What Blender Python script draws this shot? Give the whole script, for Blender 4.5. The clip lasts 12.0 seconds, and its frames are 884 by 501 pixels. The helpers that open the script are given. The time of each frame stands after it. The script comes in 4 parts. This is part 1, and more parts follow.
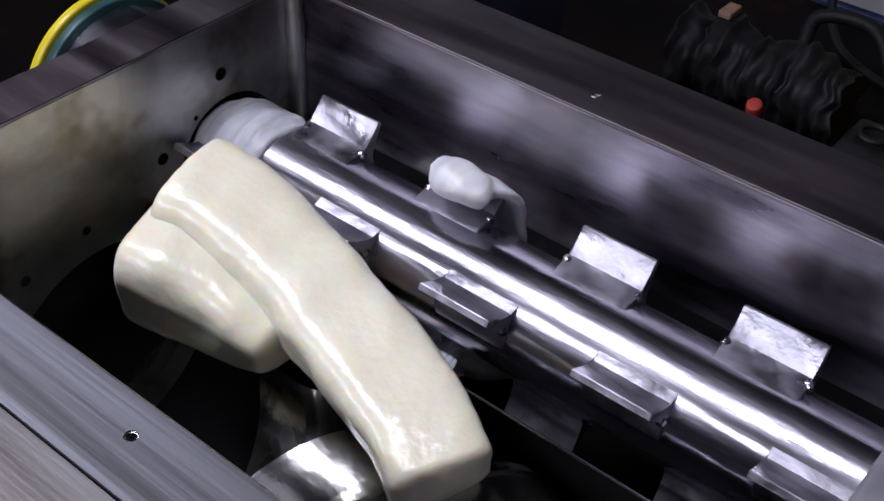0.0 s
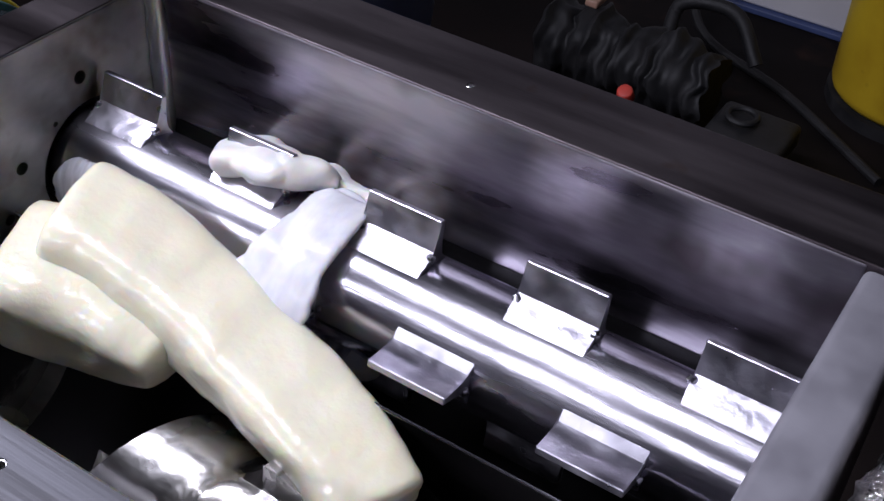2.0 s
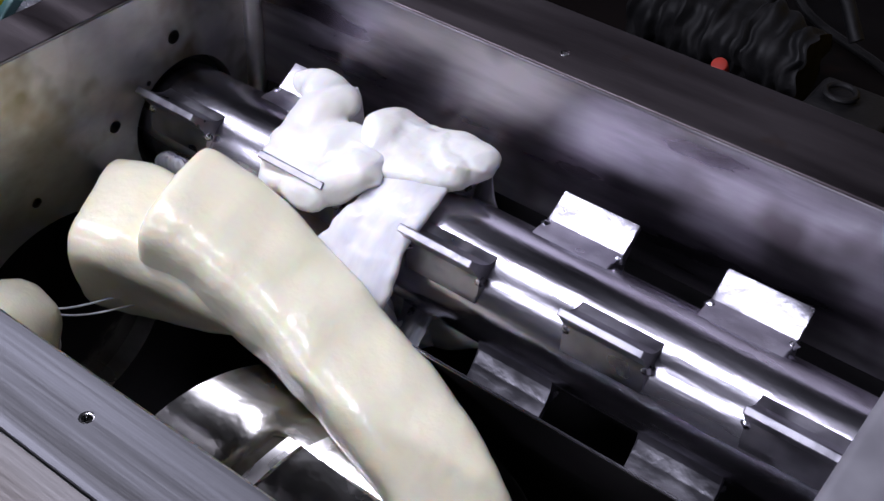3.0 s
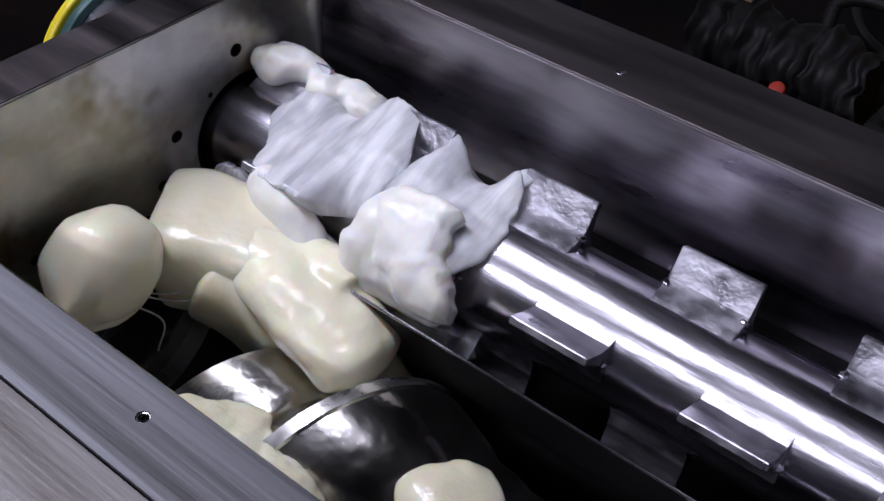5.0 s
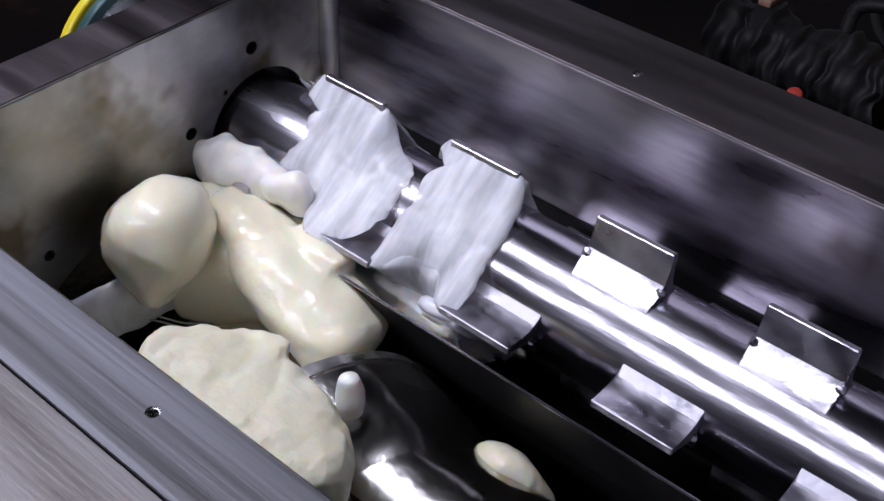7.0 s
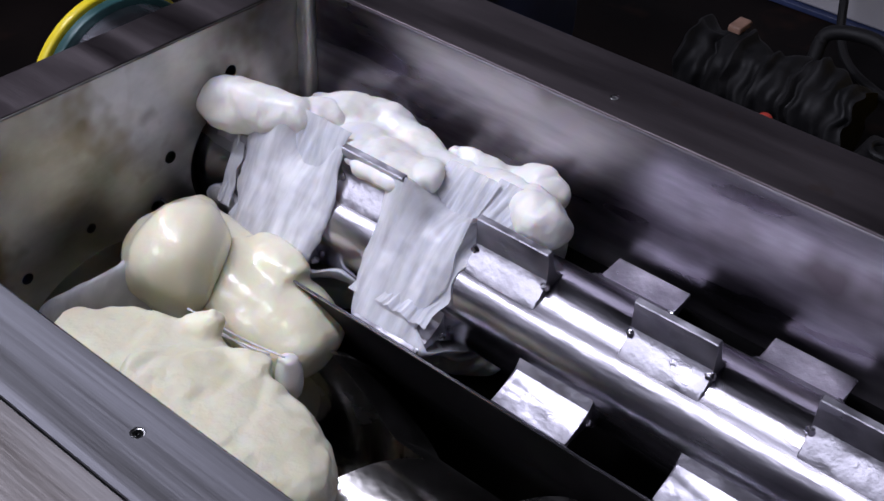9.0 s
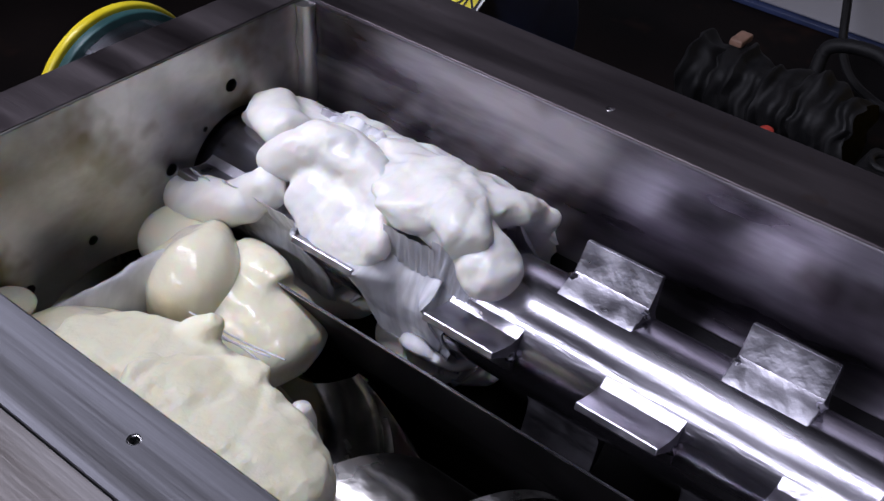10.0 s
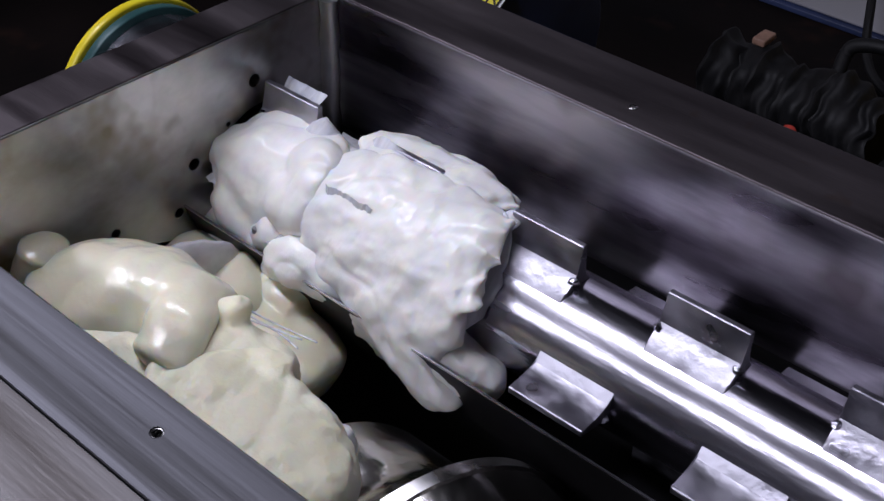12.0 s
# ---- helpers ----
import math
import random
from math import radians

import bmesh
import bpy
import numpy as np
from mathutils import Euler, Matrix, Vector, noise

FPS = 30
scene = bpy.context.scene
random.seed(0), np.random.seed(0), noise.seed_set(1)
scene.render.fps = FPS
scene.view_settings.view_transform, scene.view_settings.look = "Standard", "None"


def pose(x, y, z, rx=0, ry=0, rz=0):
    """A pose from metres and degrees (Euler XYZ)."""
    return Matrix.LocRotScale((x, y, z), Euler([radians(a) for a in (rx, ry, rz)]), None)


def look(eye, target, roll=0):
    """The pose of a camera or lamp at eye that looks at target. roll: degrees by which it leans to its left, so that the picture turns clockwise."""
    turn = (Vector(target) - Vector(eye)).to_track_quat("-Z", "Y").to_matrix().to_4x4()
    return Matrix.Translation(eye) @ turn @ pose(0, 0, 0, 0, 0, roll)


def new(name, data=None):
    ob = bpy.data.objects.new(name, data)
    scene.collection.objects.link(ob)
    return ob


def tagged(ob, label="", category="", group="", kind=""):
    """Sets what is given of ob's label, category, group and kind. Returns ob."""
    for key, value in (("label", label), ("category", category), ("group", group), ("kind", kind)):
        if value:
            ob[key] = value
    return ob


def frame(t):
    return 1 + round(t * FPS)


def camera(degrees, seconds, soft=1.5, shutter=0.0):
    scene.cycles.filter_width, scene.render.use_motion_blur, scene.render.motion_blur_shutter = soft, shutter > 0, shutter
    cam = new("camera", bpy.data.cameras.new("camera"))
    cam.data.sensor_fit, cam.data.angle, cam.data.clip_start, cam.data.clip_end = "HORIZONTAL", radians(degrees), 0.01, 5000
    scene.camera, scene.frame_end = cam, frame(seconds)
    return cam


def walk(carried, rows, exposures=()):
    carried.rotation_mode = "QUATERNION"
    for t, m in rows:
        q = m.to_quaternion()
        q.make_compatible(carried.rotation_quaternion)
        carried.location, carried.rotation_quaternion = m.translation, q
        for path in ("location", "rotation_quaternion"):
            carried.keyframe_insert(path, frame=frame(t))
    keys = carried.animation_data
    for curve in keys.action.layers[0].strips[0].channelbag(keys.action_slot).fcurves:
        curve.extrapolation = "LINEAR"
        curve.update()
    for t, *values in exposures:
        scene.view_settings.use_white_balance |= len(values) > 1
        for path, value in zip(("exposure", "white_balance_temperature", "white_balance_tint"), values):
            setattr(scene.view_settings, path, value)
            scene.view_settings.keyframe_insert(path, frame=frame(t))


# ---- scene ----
cam = camera(40.8, 12.0)
PATH = [
    (0, (0.695, -0.26, 0.493), (-0.249, 0.954, -0.786), 2.2),
    (0.5, (0.685, -0.253, 0.493), (-0.133, 1.053, -0.783), 3.3),
    (1, (0.695, -0.245, 0.491), (-0.126, 1.057, -0.786), 3.4),
    (1.5, (0.685, -0.246, 0.479), (-0.107, 1.078, -0.793), 3.6),
    (2, (0.685, -0.248, 0.479), (-0.094, 1.084, -0.794), 4.2),
    (2.5, (0.682, -0.255, 0.476), (-0.137, 1.034, -0.816), 4.5),
    (3, (0.678, -0.245, 0.472), (-0.192, 0.983, -0.845), 2.8),
    (3.5, (0.677, -0.249, 0.473), (-0.23, 0.96, -0.836), 2.1),
    (5.5, (0.684, -0.253, 0.474), (-0.271, 0.937, -0.818), 2.2),
    (6, (0.682, -0.252, 0.472), (-0.277, 0.936, -0.819), 2.2),
    (6.5, (0.682, -0.249, 0.472), (-0.285, 0.933, -0.819), 2.0),
    (7, (0.683, -0.252, 0.469), (-0.29, 0.928, -0.82), 2.2),
    (9, (0.681, -0.262, 0.469), (-0.272, 0.972, -0.783), 3.2),
    (9.5, (0.685, -0.259, 0.471), (-0.271, 0.973, -0.781), 2.7),
    (10, (0.693, -0.263, 0.471), (-0.283, 0.974, -0.761), 2.7),
    (10.5, (0.692, -0.267, 0.475), (-0.297, 0.957, -0.759), 3.0),
    (11, (0.692, -0.267, 0.478), (-0.298, 0.96, -0.752), 2.9),
    (11.5, (0.694, -0.262, 0.479), (-0.311, 0.951, -0.754), 2.4),
    (12, (0.691, -0.265, 0.471), (-0.305, 0.95, -0.766), 2.6),
]
walk(cam, [(t, look(eye, target, roll)) for t, eye, target, roll in PATH],
     [(0, 0.02), (1.0, 0.32), (1.5, 0.4), (2.5, 0.22), (3.0, 0.24), (3.5, -0.08), (5.5, -0.05), (6.5, 0.1), (9, 0.04), (11, -0.08), (12, -0.26)])

# ---- light ----
world = bpy.data.worlds.new("world")
scene.world = world
world.use_nodes = True
wbg = world.node_tree.nodes["Background"]
wbg.inputs["Color"].default_value = (0.55, 0.6, 0.75, 1)
wbg.inputs["Strength"].default_value = 0.004


def tube_lamp(name, centre, target, length, width, watts, colour, spread=180):
    data = bpy.data.lights.new(name, "AREA")
    data.shape, data.size, data.size_y, data.energy, data.color = "RECTANGLE", length, width, watts, colour
    data.spread = radians(spread)
    ob = new(name, data)
    z = (Vector(centre) - Vector(target)).normalized()
    x = Vector((1, 0, 0)); x = (x - z * x.dot(z)).normalized()
    y = z.cross(x)
    ob.matrix_world = Matrix.Translation(centre) @ Matrix((x, y, z)).transposed().to_4x4()
    return ob


tube_lamp("ceiling_tube_light", (-0.6, -1.75, 1.55), (0.25, 0.3, -0.1), 2.4, 0.08, 28, (0.85, 0.855, 1.04))
tube_lamp("ceiling_tube_light", (-0.4, -0.02, 1.4), (0.25, 0.25, -0.1), 1.7, 0.07, 7.5, (0.85, 0.855, 1.04), 84)

# ---- materials ----


def material(name, colour, rough=0.5, metal=0.0, dark=None, scale=40.0, stretch=(1, 1, 1), fine=None, bump=0.1,
             rough_var=0.1, spots=None, spot_scale=6.0, spot_at=0.6, sss=0.0, coat=0.0, spec=0.5, detail=6.0, relief=0.002):
    """Principled surface with two scales of variation; stretch sets the grain's direction."""
    m = bpy.data.materials.new(name)
    m.use_nodes = True
    nt = m.node_tree
    n, l = nt.nodes, nt.links
    b = n["Principled BSDF"]
    tc = n.new("ShaderNodeTexCoord")
    mp = n.new("ShaderNodeMapping"); mp.inputs["Scale"].default_value = stretch
    l.new(tc.outputs["Object"], mp.inputs["Vector"])
    n1 = n.new("ShaderNodeTexNoise"); n1.inputs["Scale"].default_value = scale; n1.inputs["Detail"].default_value = detail
    n2 = n.new("ShaderNodeTexNoise"); n2.inputs["Scale"].default_value = fine or scale * 9; n2.inputs["Detail"].default_value = 4
    l.new(mp.outputs[0], n1.inputs["Vector"]); l.new(mp.outputs[0], n2.inputs["Vector"])
    r1 = n.new("ShaderNodeValToRGB")
    d = dark or tuple(c * 0.6 for c in colour)
    r1.color_ramp.elements[0].position, r1.color_ramp.elements[1].position = 0.35, 0.65
    r1.color_ramp.elements[0].color, r1.color_ramp.elements[1].color = (*d, 1), (*colour, 1)
    l.new(n1.outputs["Fac"], r1.inputs[0])
    out = r1.outputs[0]
    if spots:
        n3 = n.new("ShaderNodeTexNoise"); n3.inputs["Scale"].default_value = spot_scale; n3.inputs["Detail"].default_value = 3
        n3.inputs["Roughness"].default_value = 0.65
        l.new(tc.outputs["Object"], n3.inputs["Vector"])
        r3 = n.new("ShaderNodeValToRGB")
        r3.color_ramp.elements[0].position, r3.color_ramp.elements[1].position = spot_at, spot_at + 0.14
        l.new(n3.outputs["Fac"], r3.inputs[0])
        mx = n.new("ShaderNodeMix"); mx.data_type = "RGBA"
        l.new(r3.outputs[0], mx.inputs[0]); l.new(out, mx.inputs[6]); mx.inputs[7].default_value = (*spots, 1)
        out = mx.outputs[2]
    l.new(out, b.inputs["Base Color"])
    mr = n.new("ShaderNodeMapRange")
    mr.inputs["From Min"].default_value, mr.inputs["From Max"].default_value = 0.3, 0.7
    mr.inputs["To Min"].default_value, mr.inputs["To Max"].default_value = max(0.02, rough - rough_var), min(1, rough + rough_var)
    l.new(n1.outputs["Fac"], mr.inputs["Value"]); l.new(mr.outputs[0], b.inputs["Roughness"])
    b.inputs["Metallic"].default_value = metal
    b.inputs["Specular IOR Level"].default_value = spec
    b.inputs["Coat Weight"].default_value = coat
    if coat:
        b.inputs["Coat Roughness"].default_value = 0.14
    if sss:
        b.inputs["Subsurface Weight"].default_value = sss
        b.inputs["Subsurface Radius"].default_value = (1.0, 0.7, 0.4)
        b.inputs["Subsurface Scale"].default_value = 0.006
    if bump:
        bp = n.new("ShaderNodeBump"); bp.inputs["Strength"].default_value = bump; bp.inputs["Distance"].default_value = relief
        l.new(n2.outputs["Fac"], bp.inputs["Height"]); l.new(bp.outputs[0], b.inputs["Normal"])
        if coat:
            l.new(bp.outputs[0], b.inputs["Coat Normal"])
    return m


M = {}
M["wall"] = material("stained_steel", (0.62, 0.61, 0.59), 0.38, 1.0, dark=(0.25, 0.24, 0.22), scale=9, stretch=(0.5, 1, 1.6), fine=130, bump=0.04, rough_var=0.12, spots=(0.2, 0.17, 0.12), spot_scale=11, spot_at=0.52)
M["back"] = material("brushed_stained_steel", (0.5, 0.475, 0.515), 0.34, 1.0, dark=(0.085, 0.072, 0.092), scale=13, stretch=(0.32, 1, 1.7), fine=150, bump=0.0, rough_var=0.13, detail=5, spots=(0.16, 0.14, 0.15), spot_scale=7, spot_at=0.54)
M["rim"] = material("milled_steel_rim", (0.27, 0.235, 0.245), 0.38, 1.0, dark=(0.12, 0.1, 0.108), scale=5, stretch=(0.5, 4, 4), fine=160, bump=0.08, rough_var=0.1, spots=(0.16, 0.09, 0.05), spot_scale=12, spot_at=0.66)
M["near"] = material("grooved_steel_rim", (0.21, 0.21, 0.23), 0.38, 1.0, dark=(0.1, 0.097, 0.1), scale=10, stretch=(0.1, 3.5, 3.5), fine=90, bump=0.06, rough_var=0.08, detail=3)
M["plate"] = material("worn_steel_plate", (0.18, 0.17, 0.17), 0.45, 1.0, dark=(0.09, 0.08, 0.075), scale=14, stretch=(0.25, 3, 3), fine=120, bump=0.08, spots=(0.16, 0.09, 0.06), spot_scale=16, spot_at=0.66)
M["polish"] = material("polished_steel", (0.6, 0.58, 0.64), 0.23, 1.0, dark=(0.44, 0.425, 0.48), scale=14, stretch=(0.35, 2, 2), fine=26, bump=0.35, rough_var=0.07, relief=0.0025)
M["fin"] = material("milled_steel_paddle", (0.54, 0.525, 0.58), 0.38, 1.0, dark=(0.34, 0.33, 0.37), scale=34, fine=60, bump=0.45, rough_var=0.12, detail=2, relief=0.003)
M["screw"] = material("dark_polished_steel", (0.6, 0.585, 0.57), 0.22, 1.0, dark=(0.42, 0.4, 0.37), scale=12, stretch=(1, 1, 1), fine=17, bump=0.5, rough_var=0.08, relief=0.007)
# near-black, non-metal colour stands in for shade inside the steel channel
M["channel"] = material("shade_black_channel", (0.01, 0.009, 0.01), 0.45, 0.0, dark=(0.005, 0.005, 0.005), scale=10, fine=90, bump=0.03, rough_var=0.06, spec=0.15)
M["bar"] = material("bead_blasted_grey_metal", (0.36, 0.35, 0.38), 0.62, 0.6, dark=(0.3, 0.29, 0.32), scale=30, fine=500, bump=0.05)
M["hole"] = material("black_bore_fill", (0.02, 0.02, 0.02), 0.5, 0.0, scale=60, bump=0)
M["thread"] = material("bright_thread", (0.6, 0.6, 0.6), 0.25, 1.0, scale=200, bump=0)
M["dough"] = material("cream_dough", (0.87, 0.83, 0.65), 0.45, 0.0, dark=(0.85, 0.805, 0.615), scale=16, fine=150, bump=0.3, rough_var=0.1, sss=0.8, coat=0.7, relief=0.002)
M["land"] = material("worn_bright_steel_land", (0.78, 0.76, 0.75), 0.3, 1.0, dark=(0.6, 0.58, 0.57), scale=40, fine=120, bump=0.1, rough_var=0.1)
M["thin_dough"] = material("thin_translucent_white_dough", (0.8, 0.79, 0.8), 0.42, 0.0, dark=(0.6, 0.6, 0.64), scale=30, stretch=(1.6, 0.5, 0.5), fine=90, bump=0.3, rough_var=0.1, sss=0.5, coat=0.2)
M["rough_dough"] = material("matte_cream_dough", (0.86, 0.83, 0.65), 0.6, 0.0, dark=(0.8, 0.76, 0.56), scale=22, fine=170, bump=0.45, rough_var=0.1, sss=0.6, coat=0.1)
M["white_dough"] = material("stretched_white_dough", (0.89, 0.87, 0.81), 0.42, 0.0, dark=(0.8, 0.79, 0.77), scale=20, stretch=(2, 0.7, 0.7), fine=60, bump=0.5, rough_var=0.1, sss=0.6, coat=0.2)
M["film"] = material("thin_milky_dough_film", (0.8, 0.8, 0.83), 0.4, 0.0, dark=(0.66, 0.66, 0.7), scale=30, fine=60, bump=0.12, sss=0.2)
fm = M["film"].node_tree
fn = fm.nodes.new("ShaderNodeTexNoise"); fn.inputs["Scale"].default_value = 1.0; fn.inputs["Detail"].default_value = 8
fmap = fm.nodes.new("ShaderNodeMapping"); fmap.inputs["Scale"].default_value = (75, 14, 14)
fm.links.new(fm.nodes["Texture Coordinate"].outputs["Object"], fmap.inputs["Vector"]); fm.links.new(fmap.outputs[0], fn.inputs["Vector"])
fr = fm.nodes.new("ShaderNodeMapRange"); fr.inputs["From Min"].default_value, fr.inputs["From Max"].default_value = 0.36, 0.64
fr.inputs["To Min"].default_value, fr.inputs["To Max"].default_value = 0.5, 0.98
fm.links.new(fn.outputs["Fac"], fr.inputs["Value"]); fm.links.new(fr.outputs[0], fm.nodes["Principled BSDF"].inputs["Alpha"])
# floor brown is darkened in the colour, for missing light behind the machine
M["floor"] = material("unlit_oily_brown_floor", (0.016, 0.011, 0.01), 0.75, 0.0, dark=(0.005, 0.004, 0.004), scale=3, fine=40, bump=0.3, spots=(0.035, 0.018, 0.013), spot_scale=5, spot_at=0.58, spec=0.12)
M["room"] = material("dark_surround_wall", (0.03, 0.028, 0.032), 0.7, 0.0, scale=2, bump=0.05)
M["black"] = material("dusty_black_rubber", (0.014, 0.013, 0.014), 0.65, 0.0, dark=(0.004, 0.004, 0.005), scale=25, fine=140, bump=0.4)
M["yellow"] = material("scuffed_yellow_plastic", (0.62, 0.42, 0.02), 0.45, 0.0, dark=(0.45, 0.28, 0.015), scale=9, bump=0.1, spots=(0.06, 0.04, 0.02), spot_scale=10, spot_at=0.66)
M["bright_yellow"] = material("yellow_paint", (0.8, 0.68, 0.03), 0.35, 0.0, scale=20, dark=(0.7, 0.55, 0.02), bump=0.05)
M["green"] = material("dark_green_paint", (0.03, 0.1, 0.1), 0.4, 0.0, scale=20, bump=0.05)
M["blue"] = material("blue_machine_paint", (0.07, 0.1, 0.24), 0.45, 0.0, scale=12, bump=0.05)
M["white"] = material("white_painted_panel", (0.75, 0.73, 0.76), 0.5, 0.0, dark=(0.68, 0.66, 0.69), scale=8, bump=0.05)
M["label"] = material("white_label", (0.8, 0.8, 0.8), 0.5, 0.0, dark=(0.75, 0.75, 0.75), bump=0)
M["red"] = material("red_plastic", (0.6, 0.06, 0.04), 0.45, 0.0, bump=0.05)
M["foil"] = material("crumpled_foil", (0.75, 0.72, 0.7), 0.25, 1.0, scale=60, bump=0.6)
M["orange"] = material("pale_orange_plastic", (0.6, 0.35, 0.25), 0.5, 0.0, bump=0.05)

# ---- builders ----


def part(name, bm, mat, parent=None, label="", smooth=True, sharp=0.6):
    me = bpy.data.meshes.new(name)
    bmesh.ops.recalc_face_normals(bm, faces=bm.faces)
    for f in bm.faces:
        f.smooth = smooth
    if smooth:
        for e in bm.edges:
            if len(e.link_faces) == 2 and e.calc_face_angle(0) > sharp:
                e.smooth = False
    bm.to_mesh(me)
    bm.free()
    me.materials.append(M[mat])
    ob = new(name, me)
    if parent is not None:
        ob.parent = parent
    if label:
        ob["label"] = label
    return ob


def box(x0, x1, y0, y1, z0, z1, bevel=0.0, segs=3):
    bm = bmesh.new()
    bmesh.ops.create_cube(bm, size=1, matrix=Matrix.Translation(((x0 + x1) / 2, (y0 + y1) / 2, (z0 + z1) / 2)) @ Matrix.Diagonal((x1 - x0, y1 - y0, z1 - z0, 1)))
    if bevel:
        bmesh.ops.bevel(bm, geom=list(bm.edges), offset=bevel, segments=segs, affect="EDGES", profile=0.5)
    return bm


def cylinder(r0, r1, p0, p1, segs=48, caps=True, bevel=0.0):
    bm = bmesh.new()
    p0, p1 = Vector(p0), Vector(p1)
    d = p1 - p0
    m = Matrix.Translation((p0 + p1) / 2) @ d.to_track_quat("Z", "Y").to_matrix().to_4x4()
    bmesh.ops.create_cone(bm, cap_ends=caps, segments=segs, radius1=r0, radius2=r1, depth=d.length, matrix=m)
    if bevel:
        es = [e for e in bm.edges if any(len(f.verts) > 4 for f in e.link_faces)]
        bmesh.ops.bevel(bm, geom=es, offset=bevel, segments=3, affect="EDGES", profile=0.5)
    return bm


def extrude_profile(pts, x0, x1, closed=True):
    """A yz outline drawn out along x."""
    bm = bmesh.new()
    a = [bm.verts.new((x0, y, z)) for y, z in pts]
    b = [bm.verts.new((x1, y, z)) for y, z in pts]
    n = len(pts)
    for i in range(n if closed else n - 1):
        j = (i + 1) % n
        bm.faces.new((a[i], a[j], b[j], b[i]))
    if closed:
        bm.faces.new(list(reversed(a)))
        bm.faces.new(b)
    return bm


def tube(path, radius, segs=12, squash=1.0):
    """A round bar along a line of points; radius may be a function of 0..1."""
    bm = bmesh.new()
    pts = [Vector(p) for p in path]
    rings = []
    up = Vector((0.13, 0.21, 1)).normalized()
    for i, p in enumerate(pts):
        d = (pts[min(i + 1, len(pts) - 1)] - pts[max(i - 1, 0)]).normalized()
        s = d.cross(up).normalized()
        u = s.cross(d)
        r = radius(i / (len(pts) - 1)) if callable(radius) else radius
        rings.append([bm.verts.new(p + s * r * math.cos(2 * math.pi * k / segs) + u * r * squash * math.sin(2 * math.pi * k / segs)) for k in range(segs)])
    for a, b in zip(rings, rings[1:]):
        for k in range(segs):
            bm.faces.new((a[k], a[(k + 1) % segs], b[(k + 1) % segs], b[k]))
    bm.faces.new(rings[0])
    bm.faces.new(list(reversed(rings[-1])))
    return bm


def smooth_line(keys, n):
    """Catmull-Rom through points of any dimension."""
    k = [np.array(p, float) for p in keys]
    k = [2 * k[0] - k[1]] + k + [2 * k[-1] - k[-2]]
    out = []
    for i in range(n):
        s = i / (n - 1) * (len(k) - 3)
        j = min(int(s), len(k) - 4)
        u = s - j
        a, b, c, d = k[j:j + 4]
        out.append(0.5 * (2 * b + (c - a) * u + (2 * a - 5 * b + 4 * c - d) * u * u + (3 * b - 3 * c + d - a) * u ** 3))
    return out


def cut(ob, cutters):
    """Takes the cutters' solids out of ob for good."""
    for bm in cutters:
        me = bpy.data.meshes.new("cutter")
        bm.to_mesh(me); bm.free()
        c = new("cutter", me)
        mod = ob.modifiers.new("cut", "BOOLEAN")
        mod.object, mod.operation, mod.solver = c, "DIFFERENCE", "EXACT"
        dg = bpy.context.evaluated_depsgraph_get()
        dg.update()
        res = bpy.data.meshes.new_from_object(ob.evaluated_get(dg))
        ob.modifiers.clear()
        ob.data = res
        bpy.data.objects.remove(c)
    for p in ob.data.polygons:
        p.use_smooth = False
    return ob


def fbm(p, scale, octaves=3):
    return noise.fractal(Vector(p) * scale, 1.0, 2.0, octaves, noise_basis="PERLIN_ORIGINAL")


# ---- the trough ----
LEN, WID = 0.62, 0.405
RY, RZ, RR = 0.318, -0.132, 0.0483      # rotor axis and shaft radius
SY, SZ, SR = 0.162, -0.263, 0.104       # screw axis and crest radius

trough = new("mixing_trough")
tagged(trough, "stained steel kneading trough with thick milled rims and bolt holes", "machine")

end = part("end_wall", box(-0.048, 0, -0.057, 0.487, -0.46, 0, 0.0015, 2), "wall", trough, "stained steel end plate with drilled holes", smooth=False)
holes = [(0.314, -0.0505, 0.0062), (0.242, -0.102, 0.0058), (0.221, -0.142, 0.0048), (0.157, -0.129, 0.0045), (0.094, -0.143, 0.005), (0.282, -0.08, 0.0026)]
cut(end, [cylinder(0.057, 0.057, (-0.1, RY, RZ), (0.05, RY, RZ), 64), cylinder(0.108, 0.108, (-0.1, SY, SZ), (0.05, SY, SZ), 72)]
    + [cylinder(r, r, (-0.03, y, z), (0.02, y, z), 24) for y, z, r in holes])
# a black plug fills the bottom of each drilled hole
for y, z, r in holes:
    part("bolt_hole", cylinder(r * 1.02, r * 1.02, (-0.029, y, z), (-0.012, y, z), 20), "hole", trough, "dark drilled hole")
part("bore_plug", cylinder(0.1075, 0.1075, (-0.047, SY, SZ), (-0.02, SY, SZ), 72), "screw", trough, "dark screw bore end")
part("shaft_seal", cylinder(0.0565, 0.0565, (-0.046, RY, RZ), (-0.016, RY, RZ), 64), "hole", trough, "dark recessed shaft seal")

back = part("back_wall", box(0.0, LEN, WID, 0.487, -0.46, 0.0, 0.0015, 2), "back", trough, "brushed stained steel side wall", smooth=False)
rim = part("back_rim", box(-0.048, LEN + 0.04, WID + 0.0012, 0.488, -0.03, 0.0014, 0.0012, 2), "rim", trough, "dark milled steel rim with rust tints", smooth=False)
cut(rim, [cylinder(0.0036, 0.0036, (0.303, 0.431, -0.012), (0.303, 0.431, 0.02), 20)])
part("thread", tube([(0.303 + 0.003 * math.cos(a), 0.43 + 0.003 * math.sin(a), -0.011 + 0.0125 * a / 63) for a in np.linspace(0, 63, 160)], 0.0006, 5), "thread", trough, "bright screw thread")
